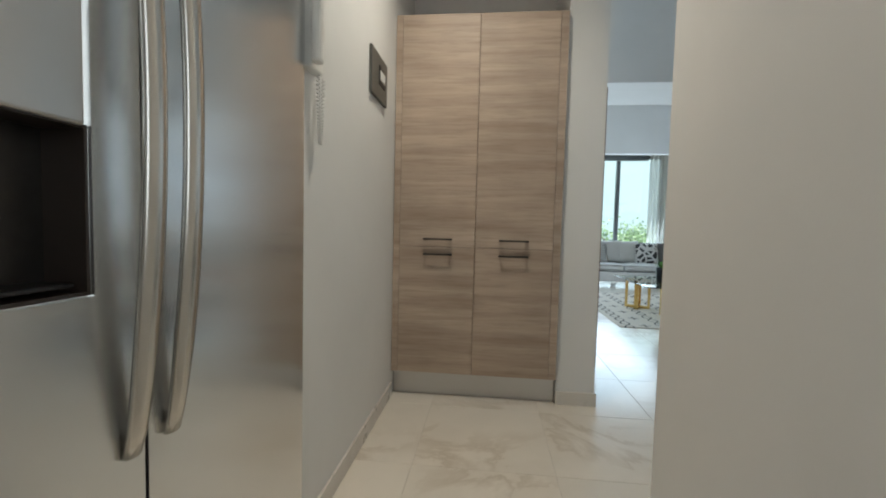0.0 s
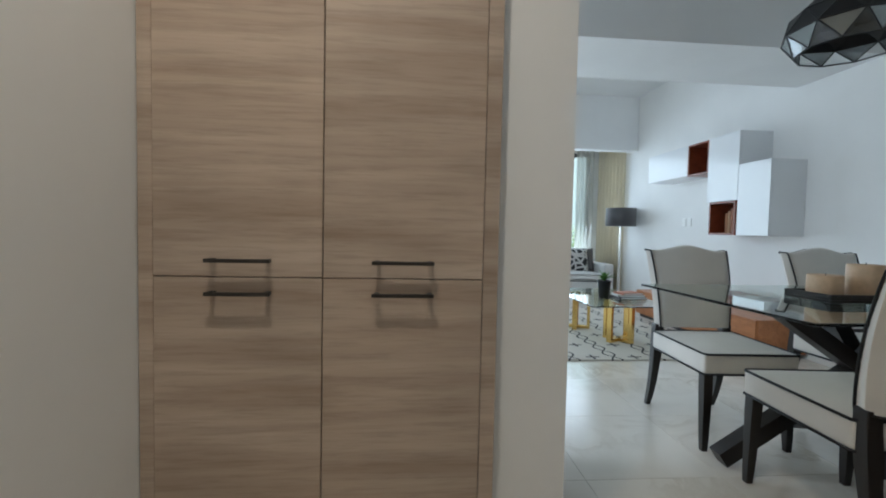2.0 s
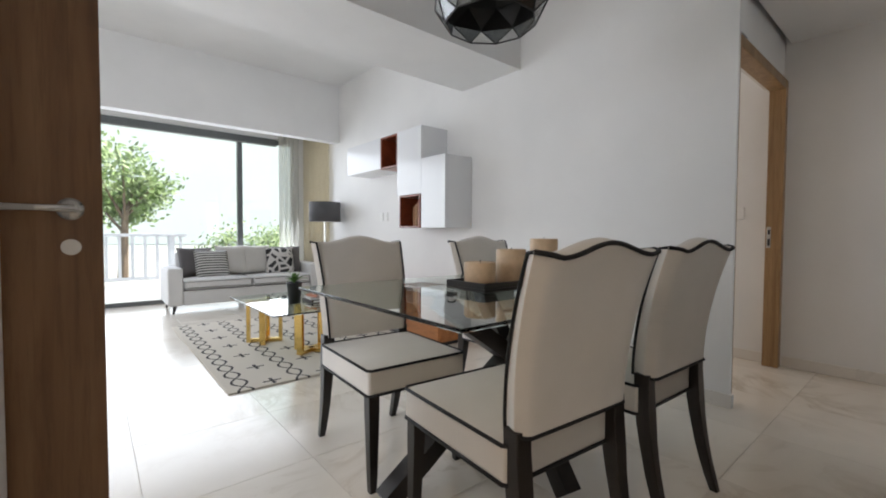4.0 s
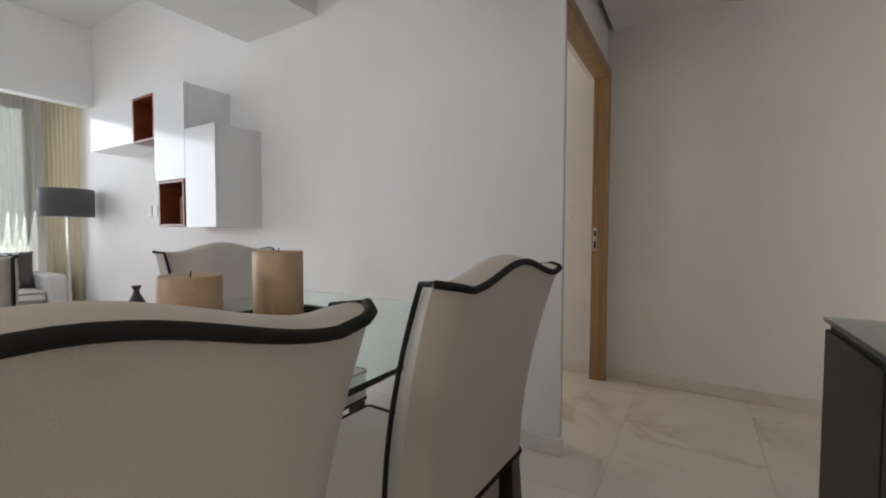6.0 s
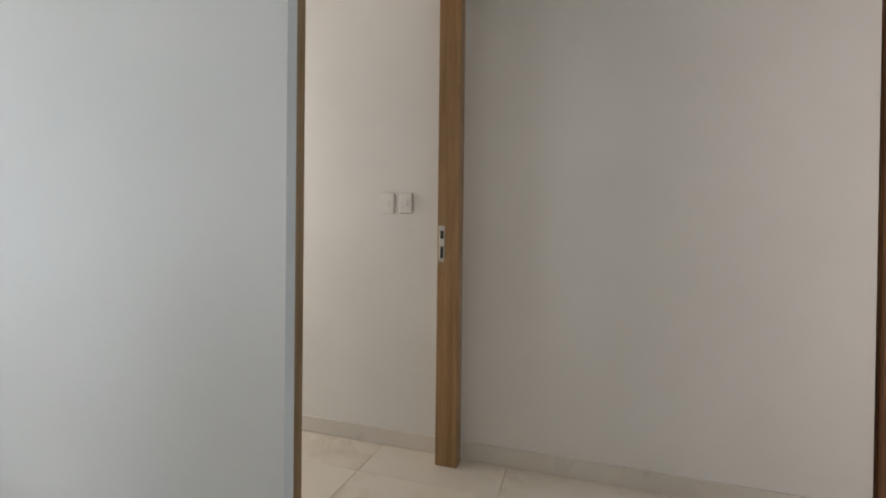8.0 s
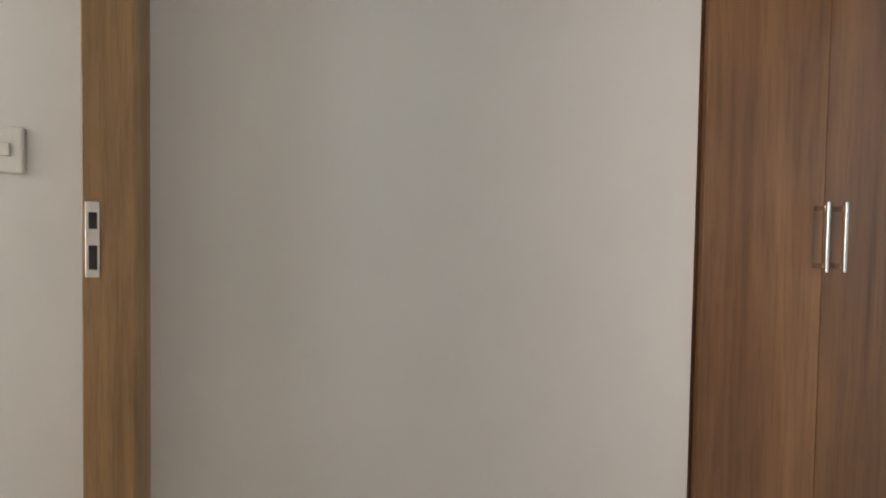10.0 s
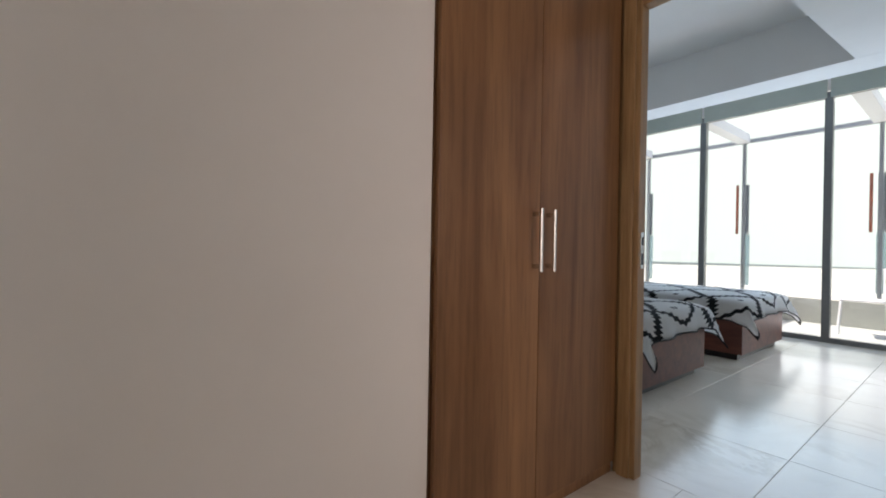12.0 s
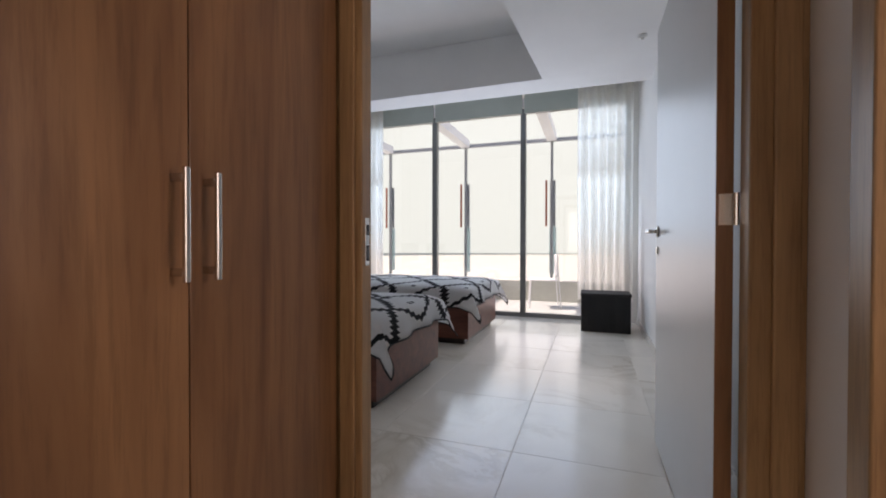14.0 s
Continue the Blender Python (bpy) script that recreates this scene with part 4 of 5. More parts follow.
def coffee_table():
    t = thing("coffee_table", "glass coffee table on two gold square frames", "table", pose(3.16, 6.72, 0.0125))
    part("tabletop", box(-0.38, -0.60, 0.372, 0.38, 0.60, 0.384, 0.003), M["green_glass"], t, "clear glass top").visible_shadow = False
    for cx, cy, w, r in ((-0.17, 0.28, 0.15, 20), (0.03, -0.28, 0.15, -15)):
        for ox in (-1, 1):
            bm = bmesh.new()
            for rr in ((-w, -0.025, 0, w, 0.025, 0.03), (-w, -0.025, 0.34, w, 0.025, 0.370), (-w, -0.025, 0.03, -w + 0.03, 0.025, 0.34), (w - 0.03, -0.025, 0.03, w, 0.025, 0.34)):
                block(bm, *rr)
            p = part("leg_frame", bm, M["gold"], t, "polished gold square frame")
            p.matrix_basis = pose(cx, cy, 0, 0, 0, r + 45 * ox)


coffee_table()


def pot_plant():
    t = thing("pot_plant", "green leafy plant in a black pot on the coffee table", "plant", pose(3.12, 6.62, 0.397))
    part("pot", lathe(bmesh.new(), [(0.05, 0), (0.062, 0.16), (0.066, 0.165), (0.066, 0.175), (0.056, 0.175), (0.054, 0.15), (0.002, 0.15)], 28), M["black"], t, "", True)
    leaf_m = plain("leaf_green", (0.10, 0.24, 0.04), 0.45)
    rnd = random.Random(4)
    for i in range(22):
        bm = bmesh.new()
        k = 5
        az, tilt, length = rnd.uniform(0, 6.28), rnd.uniform(0.3, 1.2), rnd.uniform(0.07, 0.13)
        rows = []
        for j in range(k + 1):
            f = j / k
            w = 0.018 * math.sin(math.pi * min(0.97, 0.12 + f * 0.85))
            r = length * f * math.sin(tilt * (0.6 + 0.6 * f))
            z = 0.15 + length * f * math.cos(tilt * (0.6 + 0.6 * f)) + 0.02
            c = Vector((r * math.cos(az), r * math.sin(az), z))
            s = Vector((-math.sin(az), math.cos(az), 0)) * w
            rows.append((bm.verts.new(c - s), bm.verts.new(c + Vector((0, 0, -0.004))), bm.verts.new(c + s)))
        for p, q in zip(rows, rows[1:]):
            bm.faces.new((p[0], p[1], q[1], q[0]))
            bm.faces.new((p[1], p[2], q[2], q[1]))
        part("leaf", bm, leaf_m, t, "", True)


pot_plant()
for i, (c, w, d, h) in enumerate((((0.06, 0.05, 0.05), 0.28, 0.21, 0.022), ((0.62, 0.6, 0.57), 0.26, 0.19, 0.02), ((0.5, 0.2, 0.12), 0.22, 0.16, 0.018))):
    t = thing("book", "hardback book lying in a stack on the coffee table", "book", pose(3.36, 6.60, 0.3975 + (0, 0.0225, 0.043)[i], 0, 0, (4, -6, 10)[i]), "stacked books")
    part("cover", boxes((-w / 2, -d / 2, 0, w / 2, d / 2, 0.003), (-w / 2, -d / 2, h - 0.003, w / 2, d / 2, h), (-w / 2, -d / 2, 0.003, -w / 2 + 0.003, d / 2, h - 0.003)), plain("book_cloth", c, 0.7), t)
    part("pages", box(-w / 2 + 0.0035, -d / 2 + 0.004, 0.0035, w / 2 - 0.004, d / 2 - 0.004, h - 0.0035), M["plate"], t)


# windows
def window(name, label, y0, y1, z1, uprights, x0, x1):
    t = thing(name, label, "window", pose(0, 0, 0), kind="structure")
    part("frame", boxes((x0, y0, 0.001, x1, y1, 0.055), (x0, y0, z1 - 0.06, x1, y1, z1), (x0, y0, 0.055, x0 + 0.05, y1, z1 - 0.06), (x1 - 0.05, y0, 0.055, x1, y1, z1 - 0.06)), M["frame_grey"], t)
    for x in uprights:
        part("mullion", box(x - 0.035, y0 - 0.005, 0.055, x + 0.035, y1 + 0.005, z1 - 0.06, 0.003), M["frame_grey"], t)
    edges = [x0 + 0.05, *sorted(uprights), x1 - 0.05]
    ym = (y0 + y1) / 2
    for a, b in zip(edges, edges[1:]):
        g = part("pane", box(a + 0.036, ym - 0.004, 0.056, b - 0.036, ym + 0.004, z1 - 0.061), M["glass"], t)
        g.visible_shadow = False
    return t


window("window_1", "wide sliding window with dark grey aluminium frame", 10.06, 10.13, 2.49, [3.57, 1.65], -0.4, 4.42)
window("window_2", "wide bedroom sliding window with dark grey aluminium frame", -3.19, -3.11, 2.79, [5.855, 7.12, 8.385], 4.56, 9.44)
t = thing("roller_shutter_box", "dark louvred shutter box over the living room window", "shutter", pose(0, 0, 0))
part("box", box(-0.4, 9.98, 2.385, 4.10, 10.055, 2.488, 0.003), M["frame_grey"], t)
for i in range(3):
    part("slat", box(-0.4, 9.970, 2.395 + i * 0.03, 4.10, 9.979, 2.415 + i * 0.03, 0.002), M["frame_grey"], t)
t = thing("roller_blind", "pale green rolled window blind over the bedroom window", "blind", pose(0, 0, 0))
blind_m = fabric("pale_blind", (0.42, 0.47, 0.43))
for x0, x1 in ((4.58, 5.84), (5.87, 7.105), (7.135, 8.37), (8.40, 9.42)):
    part("blind", box(x0, -3.105, 2.72, x1, -3.085, 2.975, 0.003), blind_m, t)


def curtain(name, x0, x1, y, z0, z1, folds, label, mat, amp=0.035, m=pose(0, 0, 0)):
    bm = bmesh.new()
    k = folds * 10
    cols = []
    rnd = random.Random(int(x0 * 100))
    ph = [rnd.uniform(0.7, 1.3) for _ in range(folds + 1)]
    for i in range(k + 1):
        f = i / k
        a = amp * ph[int(f * folds)] * math.sin(2 * math.pi * folds * f)
        x = x0 + (x1 - x0) * f
        cols.append([bm.verts.new((x + 0.02 * math.sin(6 * f + h) * (1 - h), y + a * (0.55 + 0.45 * (1 - h)), z0 + (z1 - z0) * h)) for h in (0, 0.25, 0.5, 0.75, 1)])
    for a, b in zip(cols, cols[1:]):
        for j in range(4):
            bm.faces.new((a[j], b[j], b[j + 1], a[j + 1]))
    bmesh.ops.solidify(bm, geom=bm.faces[:], thickness=0.0015)
    t = thing(name, label, "curtain", m)
    part("cloth", bm, mat, t, "", True)
    part("rail", box(x0 - 0.02, y - 0.012, z1 + 0.001, x1 + 0.02, y + 0.012, z1 + 0.02), M["plate"], t)


def sheer(name, colour, see):
    m = bpy.data.materials.new(name)
    m.use_nodes = True
    n, l = m.node_tree.nodes, m.node_tree.links
    n.clear()
    out = n.new("ShaderNodeOutputMaterial")
    tr, dif, clear = n.new("ShaderNodeBsdfTranslucent"), n.new("ShaderNodeBsdfDiffuse"), n.new("ShaderNodeBsdfTransparent")
    tr.inputs["Color"].default_value = dif.inputs["Color"].default_value = (*colour, 1)
    a, b = n.new("ShaderNodeMixShader"), n.new("ShaderNodeMixShader")
    a.inputs["Fac"].default_value = 0.68
    weave = noise_tex(n, l, coords(n, l, (1, 1, 0.2)), 240, 2)
    l.new(ramp(n, l, weave, [(0.3, (see * 0.7,) * 3), (0.7, (min(1, see * 1.3),) * 3)]), b.inputs["Fac"])
    l.new(dif.outputs[0], a.inputs[1])
    l.new(tr.outputs[0], a.inputs[2])
    l.new(a.outputs[0], b.inputs[1])
    l.new(clear.outputs[0], b.inputs[2])
    l.new(b.outputs[0], out.inputs["Surface"])
    return m


curtain("curtain", 4.10, 4.42, 9.90, 0.02, 3.07, 4, "white sheer curtain drawn aside at the living room window", sheer("pale_sheer", (0.83, 0.82, 0.77), 0.28), 0.04)
curtain("curtain", 0.0, 0.86, 0.0, 0.02, 3.07, 8, "cream sheer curtain drawn back along the side wall", sheer("cream_sheer", (0.82, 0.76, 0.62), 0.2), 0.026, pose(4.475, 9.84, 0, 0, 0, -86.5))
curtain("curtain", 4.53, 5.15, -2.83, 0.30, 3.03, 6, "white sheer curtain drawn aside at the bedroom window", sheer("white_sheer", (0.86, 0.85, 0.81), 0.22), 0.05)
curtain("curtain", 7.80, 8.6, -2.83, 0.02, 3.03, 6, "white sheer curtain drawn aside at the bedroom window", sheer("white_sheer_far", (0.80, 0.79, 0.75), 0.13), 0.05)

# ---- bedroom ----
blanket_m, bn, bl, bb = material("patterned_blanket", (0.7, 0.7, 0.68), 0.9)
bsep = bn.new("ShaderNodeSeparateXYZ")
bl.new(coords(bn, bl), bsep.inputs[0])
bu = maths(bn, bl, "ADD", bsep.outputs["X"], bsep.outputs["Z"])
bv = maths(bn, bl, "SUBTRACT", maths(bn, bl, "ABSOLUTE", bsep.outputs["Y"]), bsep.outputs["Z"])
bx, by = maths(bn, bl, "SNAP", bu, 0.04), maths(bn, bl, "SNAP", bv, 0.04)
dia = maths(bn, bl, "ADD", maths(bn, bl, "PINGPONG", bx, 0.28), maths(bn, bl, "PINGPONG", by, 0.28))
ring1 = maths(bn, bl, "LESS_THAN", maths(bn, bl, "ABSOLUTE", maths(bn, bl, "SUBTRACT", dia, 0.26)), 0.025)
spots = maths(bn, bl, "LESS_THAN", dia, 0.02)
bl.new(mix(bn, bl, (0.90, 0.89, 0.87), (0.018, 0.018, 0.02), maths(bn, bl, "MAXIMUM", ring1, spots)), bb.inputs["Base Color"])
bump(bn, bl, bb, noise_tex(bn, bl, coords(bn, bl), 300, 2), 0.3, 0.004)


def single_bed(m, width, label):
    """Origin at the foot end on the floor; the bed runs along +x, its middle at y = 0."""
    t = thing("single_bed", label, "bed", m, "twin beds")
    h = width / 2
    part("base", boxes((0.0, -h, 0.06, 0.03, h, 0.36), (0.03, -h, 0.06, 2.05, -h + 0.03, 0.36), (0.03, h - 0.03, 0.06, 2.05, h, 0.36)), M["mahogany"], t, "dark mahogany side boards")
    part("plinth", box(0.05, -h + 0.05, 0.0, 2.0, h - 0.05, 0.06), M["espresso"], t)
    part("mattress", soft_box(0.02, -h + 0.02, 0.36, 2.04, h - 0.02, 0.54, 0.05, 0.01), M["sofa"], t, "white mattress", True)
    part("headboard", box(2.05, -h, 0.0, 2.10, h, 1.0, 0.01), M["mahogany"], t)
    part("pillow", soft_box(1.62, -0.30, 0.55, 1.98, 0.30, 0.66, 0.05, 0.03), M["sofa"], t, "", True)
    return t


def blanket(m, width, label, seed):
    """A throw over the foot half of a bed, hanging over the foot and the sides."""
    bm = bmesh.new()
    rnd = random.Random(seed)
    h = width / 2
    nu, nv = 46, 40
    grid = []
    for i in range(nu + 1):
        u = -0.20 + (1.9 + 0.20) * i / nu
        row = []
        for j in range(nv + 1):
            v = -h - 0.22 + (width + 0.44) * j / nv
            over_x, over_y = max(0.0, -u), max(0.0, abs(v) - h)
            drop = max(over_x, over_y) + 0.7 * min(over_x, over_y)
            wave = 0.012 * noise.noise(Vector((u * 5, v * 5, seed)))
            fold = min(over_x, over_y)
            x = max(u, -0.015) - (0.02 if over_x > 0 else 0) - 0.22 * min(over_x, 0.3) - 0.28 * fold
            y = max(-h - 0.012, min(h + 0.012, v)) + math.copysign(0.06 * over_y + 0.28 * fold, v)
            x -= 0.02 * math.sin(v * 17 + seed) * min(1, over_x * 5)
            y += math.copysign(0.02, v) * math.sin(u * 15 + seed) * min(1, over_y * 5)
            z = 0.572 + wave + 0.02 * (1 - (v / h) ** 2 if abs(v) < h else 0) - drop * 0.95
            z -= 0.035 * math.exp(-min(abs(u), abs(abs(v) - h)) / 0.05)
            row.append(bm.verts.new((x, y, z)))
        grid.append(row)
    for i in range(nu):
        for j in range(nv):
            bm.faces.new((grid[i][j], grid[i + 1][j], grid[i + 1][j + 1], grid[i][j + 1]))
    rim = [tuple(v.co) for v in [row[0] for row in grid] + grid[-1][1:] + [row[-1] for row in grid[-2::-1]] + grid[0][-2:0:-1]]
    bmesh.ops.solidify(bm, geom=bm.faces[:], thickness=0.006)
    ob = part("blanket", bm, blanket_m, None, "", True)
    ob.matrix_basis = m
    piping("hem", rim, ob, 0.006)
    return tagged(ob, label, "blanket", "bed throws")


single_bed(pose(6.16, -0.12, 0), 1.04, "dark mahogany single bed close to the bedroom door")
single_bed(pose(6.10, -1.92, 0), 1.22, "dark mahogany single bed beside the window")
blanket(pose(6.16, -0.12, 0), 1.04, "white wool throw with black stepped diamonds", 3)
blanket(pose(6.10, -1.92, 0), 1.22, "white wool throw with black stepped diamonds, beside the window", 8)


def pouf():
    t = thing("storage_pouf", "black pleated storage pouf below the bedroom curtain", "pouf", pose(4.835, -2.585, 0))
    bm = bmesh.new()
    pts = []
    for i in range(48):
        a = 2 * math.pi * i / 48
        c, s_ = math.cos(a), math.sin(a)
        k = 1 / max(abs(c), abs(s_))
        w = 1 + 0.03 * math.sin(a * 12)
        pts.append((0.26 * c * k * 0.98 * w, 0.19 * s_ * k * 0.98 * w))
    prism(bm, pts, "z", 0.0, 0.40)
    part("body", bm, M["piping"], t)
    part("lid", box(-0.265, -0.195, 0.401, 0.265, 0.195, 0.43, 0.006), M["piping"], t)


pouf()
t = thing("ceiling_sensor", "small round white sensor on the bedroom ceiling", "sensor", pose(4.63, -1.015, 2.58))
part("base", lathe(bmesh.new(), [(0.002, -0.002), (0.034, -0.002), (0.034, -0.010), (0.026, -0.018), (0.002, -0.018)], 24), M["plate"], t, "", True)
part("dome", lathe(bmesh.new(), [(0.014, -0.0185), (0.012, -0.026), (0.002, -0.030)], 20), M["nickel"], t, "", True)

# ---- outside ----
ground_m = plain("dry_lawn", (0.32, 0.35, 0.31), 0.9, 0, 0.3, 0.06)
g = bmesh.new()
bmesh.ops.create_grid(g, x_segments=2, y_segments=2, size=2500)
gr = structure("ground", g, ground_m, "pale dry lawn reaching to the horizon", "ground")
gr.location = (0, 0, -0.45)
# A ring that gives off light stands in for the washed-out sky.
sky_glow_m = bpy.data.materials.new("sky_glow")
sky_glow_m.use_nodes = True
hb = sky_glow_m.node_tree.nodes["Principled BSDF"]
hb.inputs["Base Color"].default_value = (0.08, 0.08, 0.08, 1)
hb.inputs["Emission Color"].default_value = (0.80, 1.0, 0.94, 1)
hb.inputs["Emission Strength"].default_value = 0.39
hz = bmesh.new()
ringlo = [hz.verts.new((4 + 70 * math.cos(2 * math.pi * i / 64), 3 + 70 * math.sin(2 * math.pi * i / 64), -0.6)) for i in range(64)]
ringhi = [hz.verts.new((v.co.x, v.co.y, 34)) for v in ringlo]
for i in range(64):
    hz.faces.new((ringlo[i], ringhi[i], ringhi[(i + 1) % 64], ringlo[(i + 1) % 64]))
structure("backdrop", hz, sky_glow_m, "glowing sheet standing in for the washed-out sky", "backdrop")
terrace_m = plain("terrace_stone", (0.34, 0.38, 0.36), 0.6, 0, 5, 0.08)
structure("terrace_living", boxes((-3, 10.26, -0.44, 9.2, 13.2, -0.03)), terrace_m, "pale stone terrace before the living room", "terrace")
structure("terrace_bedroom", boxes((3.0, -5.25, -0.44, 12, -3.26, -0.03)), terrace_m, "pale stone terrace before the bedroom", "terrace")
structure("terrace_kerb", box(3.0, -5.26, -0.028, 12, -5.02, 0.33, 0.01), plain("kerb_render", (0.50, 0.51, 0.46), 0.8, 0, 9, 0.05), "low cream rendered terrace kerb", "kerb")
M["post_grey"] = plain("post_grey", (0.26, 0.28, 0.29), 0.4, 0.3)
M["rail_white"] = plain("rail_white", (0.70, 0.72, 0.74), 0.4)
rust = plain("rust_paint", (0.38, 0.10, 0.05), 0.6)
rail_glass = glass("rail_glass", (0.55, 0.72, 0.75), 0.05, 0.6)


def pergola():
    t = thing("pergola", "grey steel pergola with white rafters over the terrace", "pergola", pose(0, 0, 0))
    part("rail", box(3.6, -5.16, 2.80, 11.9, -5.10, 2.86), M["post_grey"], t)
    part("fascia", box(3.6, -3.40, 2.86, 11.9, -3.30, 3.02), M["rail_white"], t)
    for i in range(5):
        x = 4.06 + 1.59 * i
        part("post", box(x - 0.022, -5.16, 0.331, x + 0.022, -5.10, 2.80, 0.002), M["post_grey"], t)
        part("rafter", box(x - 0.08, -5.09, 2.80, x + 0.08, -3.41, 2.94, 0.004), M["rail_white"], t, "white painted rafter")
        part("post_sleeve", box(x - 0.075, -5.185, 0.45, x + 0.045, -5.165, 1.29, 0.003), rail_glass, t, "bluish glass end panel")
        part("upper_sleeve", box(x - 0.06, -5.185, 1.30, x + 0.035, -5.165, 2.12, 0.003), M["post_grey"], t)
        part("side_strip", box(x + 0.08, -5.16, 1.30, x + 0.115, -5.13, 2.12, 0.003), rust, t, "rust red strip")


pergola()


def garden_chair(m):
    t = thing("garden_chair", "white metal garden chair on the bedroom terrace", "chair", m)
    part("seat", box(-0.21, -0.21, 0.43, 0.21, 0.21, 0.45, 0.006), M["rail_white"], t)
    part("backrest", box(-0.21, 0.20, 0.50, 0.21, 0.22, 0.84, 0.006), M["rail_white"], t)
    for sx in (-1, 1):
        part("leg", rod(bmesh.new(), (sx * 0.22, -0.22, 0), (sx * 0.19, -0.19, 0.44), 0.011), M["rail_white"], t)
        part("leg", rod(bmesh.new(), (sx * 0.22, 0.26, 0), (sx * 0.19, 0.20, 0.84), 0.011), M["rail_white"], t)


garden_chair(pose(5.72, -4.35, -0.03, 0, 0, 100))


def railing():
    t = thing("balcony_railing", "pale blue-grey timber railing along the living terrace", "railing", pose(0, 0, 0))
    part("top_rail", box(-2.9, 13.0, 0.92, 3.3, 13.08, 0.98, 0.004), M["rail_white"], t)
    part("bottom_rail", box(-2.9, 13.01, 0.08, 3.3, 13.07, 0.14, 0.004), M["rail_white"], t)
    for i in range(6):
        part("post", box(-2.9 + i * 1.18, 13.0, -0.03, -2.82 + i * 1.18, 13.08, 0.92, 0.004), M["rail_white"], t)
    for i in range(31):
        part("baluster", box(-2.75 + i * 0.197, 13.025, 0.14, -2.70 + i * 0.197, 13.055, 0.92), M["rail_white"], t)


railing()
leaf_green = plain("tree_leaf", (0.16, 0.26, 0.08), 0.55, 0, 1.5, 0.4)
bark = plain("bark", (0.16, 0.12, 0.08), 0.9, 0, 12, 0.3, 0.4)


def tree(x, y, height, spread, seed, label, leaves=2600):
    t = thing("tree", label, "tree", pose(x, y, -0.45))
    rnd = random.Random(seed)
    bm = rod(bmesh.new(), (0, 0, 0), (0.1, 0.05, height * 0.5), 0.14, 0.08, 10)
    tips = []
    for i in range(9):
        a = rnd.uniform(0, 6.28)
        r = spread * rnd.uniform(0.35, 0.9)
        base = Vector((0.08, 0.04, height * rnd.uniform(0.28, 0.5)))
        tip = Vector((r * math.cos(a), r * math.sin(a), height * rnd.uniform(0.5, 0.95)))
        rod(bm, base, tip, 0.05, 0.015, 7)
        tips.append(tip)
    part("trunk", bm, bark, t)
    vs, fs = [], []
    for i in range(leaves):
        c = rnd.choice(tips)
        p = c + Vector((rnd.gauss(0, 1), rnd.gauss(0, 1), rnd.gauss(0, 0.8))) * spread * 0.27
        d1 = Vector((rnd.gauss(0, 1), rnd.gauss(0, 1), rnd.gauss(0, 1))).normalized() * 0.10
        d2 = d1.orthogonal().normalized() * 0.05
        k = len(vs)
        vs += [p - d1, p + d2, p + d1, p - d2]
        fs.append((k, k + 1, k + 2, k + 3))
    me = bpy.data.meshes.new("crown")
    me.from_pydata(vs, [], fs)
    me.materials.append(leaf_green)
    ob = new("crown", me)
    ob.parent = t


tree(2.5, 19.0, 4.3, 1.3, 1, "leafy green tree beyond the terrace railing")
tree(6.6, 21.0, 1.45, 1.25, 2, "low green tree beyond the terrace railing", 800)
tree(9.0, 24.0, 1.4, 1.5, 5, "low green tree beyond the terrace railing", 900)
tree(1.0, 22.0, 4.6, 1.8, 7, "leafy green tree beyond the terrace railing")

# ---- skirting and floor tiles ----


def skirting(label, *rows):
    for r in rows:
        structure("baseboard", box(*r, 0.002), M["skirting"], label, "skirting")


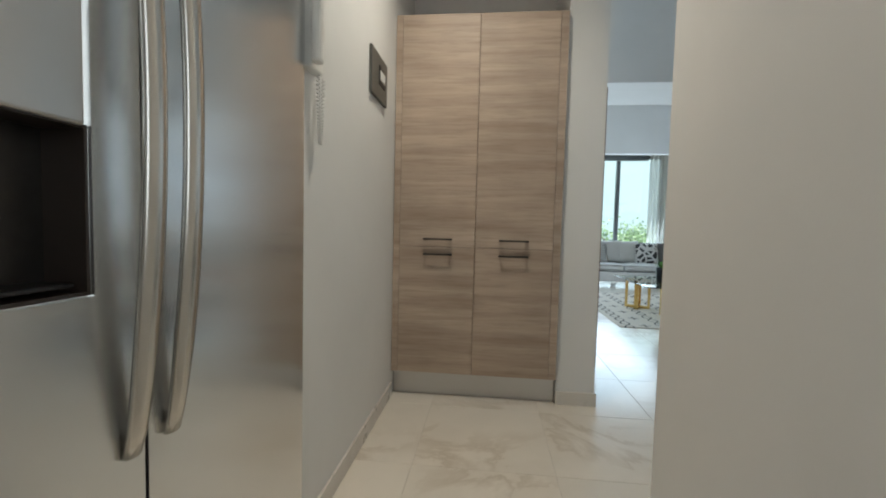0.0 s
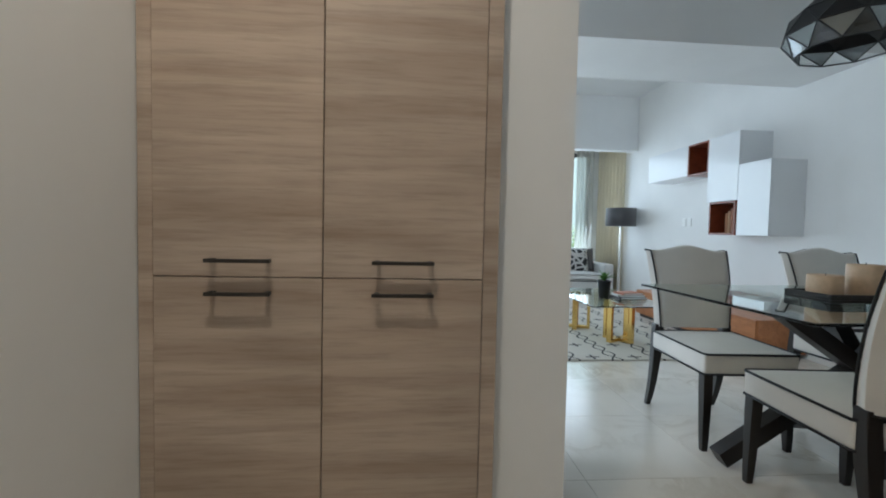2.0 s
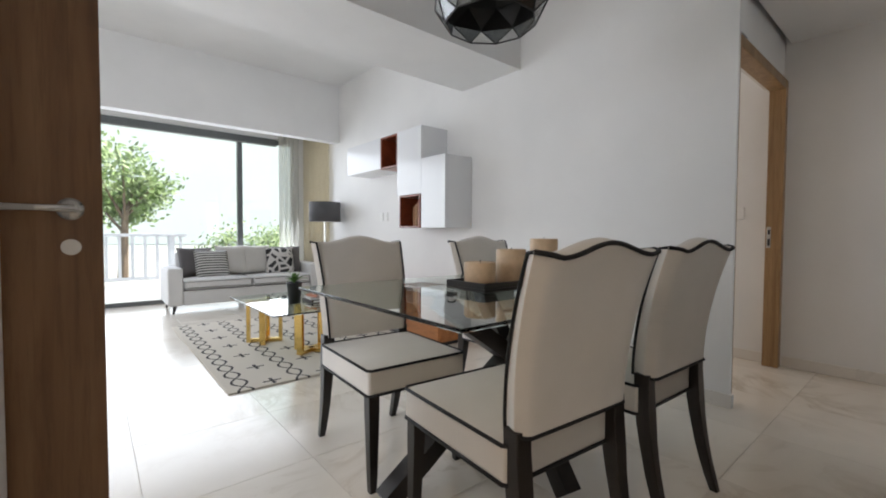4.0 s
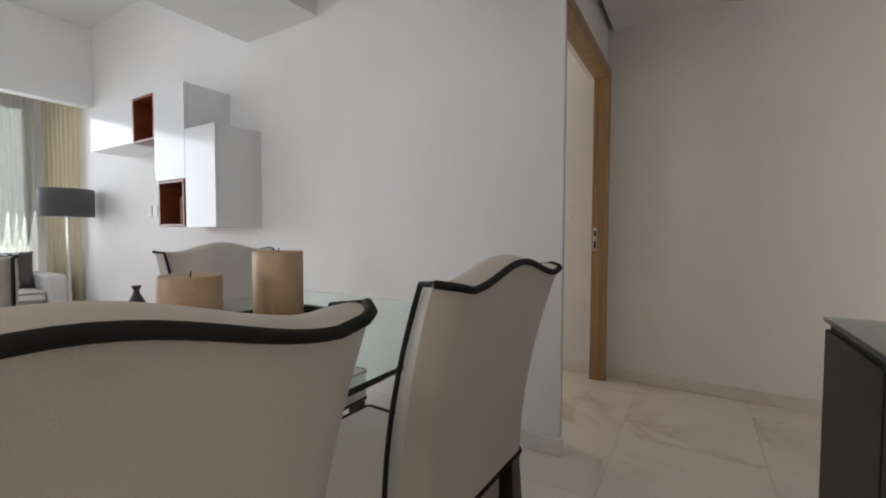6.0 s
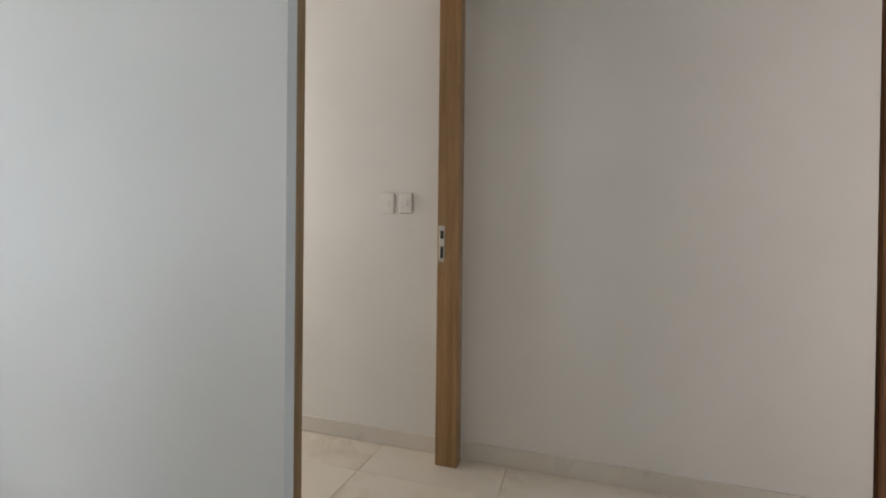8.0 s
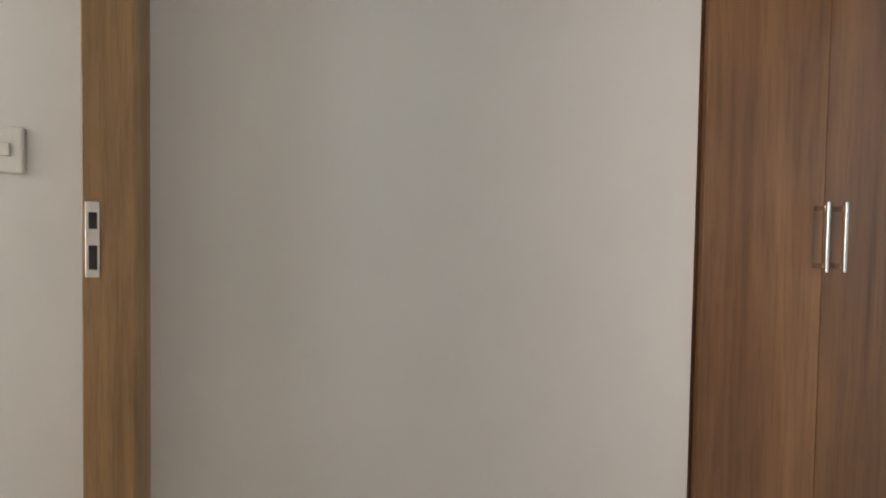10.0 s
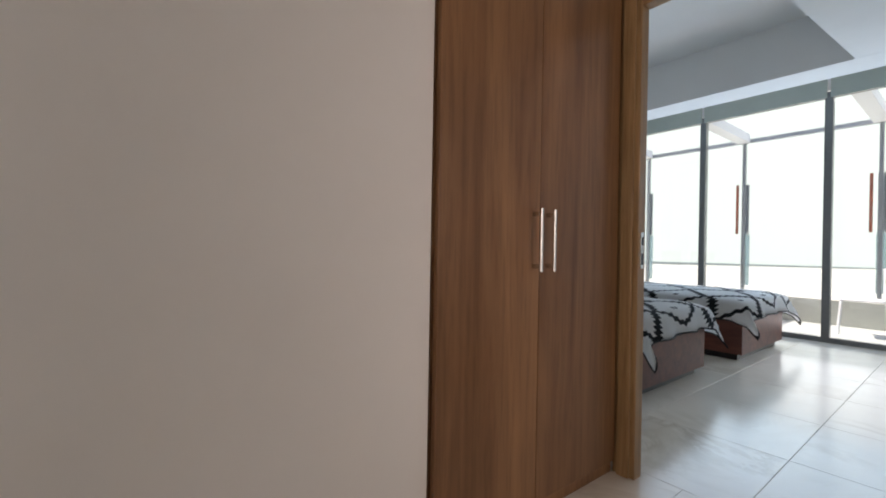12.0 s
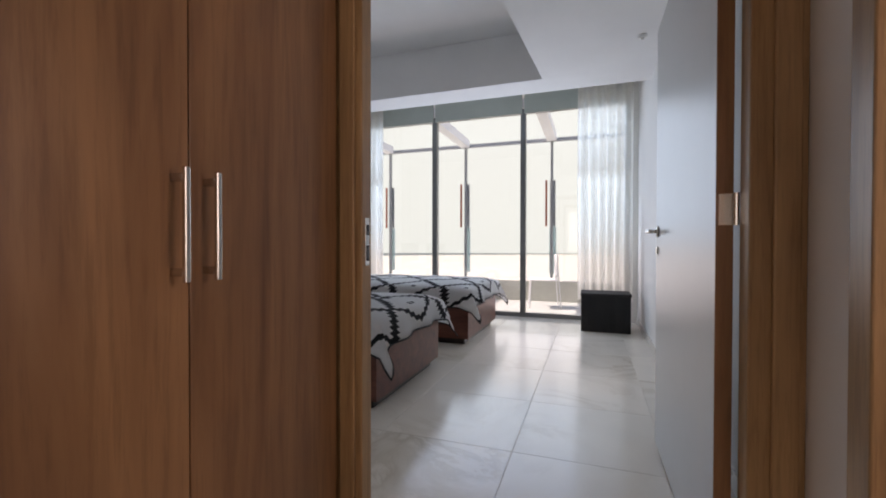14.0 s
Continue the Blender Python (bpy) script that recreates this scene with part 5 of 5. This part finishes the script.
sk = "beige marble tile skirting along the wall"
H = 0.078
skirting(sk, (0.475, 2.53, 0.0005, 0.485, 3.735, H), (1.438, 3.757, 0.0005, 1.668, 3.770, H), (1.655, 3.771, 0.0005, 1.668, 4.30, H),
         (4.559, 3.83, 0.0005, 4.572, 5.855, H), (4.559, 7.755, 0.0005, 4.572, 10.0, H), (4.572, 3.829, 0.0005, 4.60, 3.842, H),
         (5.777, 2.375, 0.0005, 5.79, 3.845, H), (5.777, 3.946, 0.0005, 5.79, 6.05, H), (4.162, 2.55, 0.0005, 4.51, 2.563, H), (1.662, 2.55, 0.0005, 2.90, 2.563, H),
         (4.45, -3.09, 0.0005, 4.463, 1.22, H), (4.53, 1.367, 0.0005, 4.543, 1.574, H), (6.38, 1.207, 0.0005, 9.44, 1.22, H))

floor_ob = bpy.data.objects["floor"]
tile_me = None


def lay(x0, y0, x1, y1, ox, oy, short=1.0, big=1.0):
    """Square tiles with fine open joints over a rectangle, on a grid that passes through (ox, oy)."""
    global tile_me
    s = 0.60 * big
    if tile_me is None:
        bm = box(-0.2992, -0.2992, -0.011, 0.2992, 0.2992, 0.0, 0.0009, 1)
        tile_me = bpy.data.meshes.new("tile")
        bm.to_mesh(tile_me)
        bm.free()
        tile_me.materials.append(M["tile"])
    i0, i1 = math.floor((x0 - ox) / s), math.ceil((x1 - ox) / s)
    j0, j1 = math.floor((y0 - oy) / s), math.ceil((y1 - oy) / s)
    for i in range(i0, i1):
        for j in range(j0, j1):
            ob = new("tile", tile_me)
            ob.location = (ox + (i + 0.5) * s, oy + (j + 0.5 * short) * s, 0)
            ob.scale = (big, big * short, 1)
            ob.rotation_euler = (0, 0, random.choice((0, math.pi)))
            ob.parent = floor_ob


lay(0.45, -1.6, 1.5, 2.4, 0.135, 0.04)
lay(-1.0, 2.45, 5.79, 10.2, 0.135, 0.04)
lay(4.65, 1.85, 5.79, 2.4, 0.135, 0.04)
lay(4.65, 1.27, 5.79, 1.83, 0.135, 1.264, 0.96)
lay(3.2, 1.25, 4.3, 2.4, 0.135, 0.04)
lay(4.5, -3.1, 9.4, 1.2, 5.34, -0.08, 1.0, 1.12)
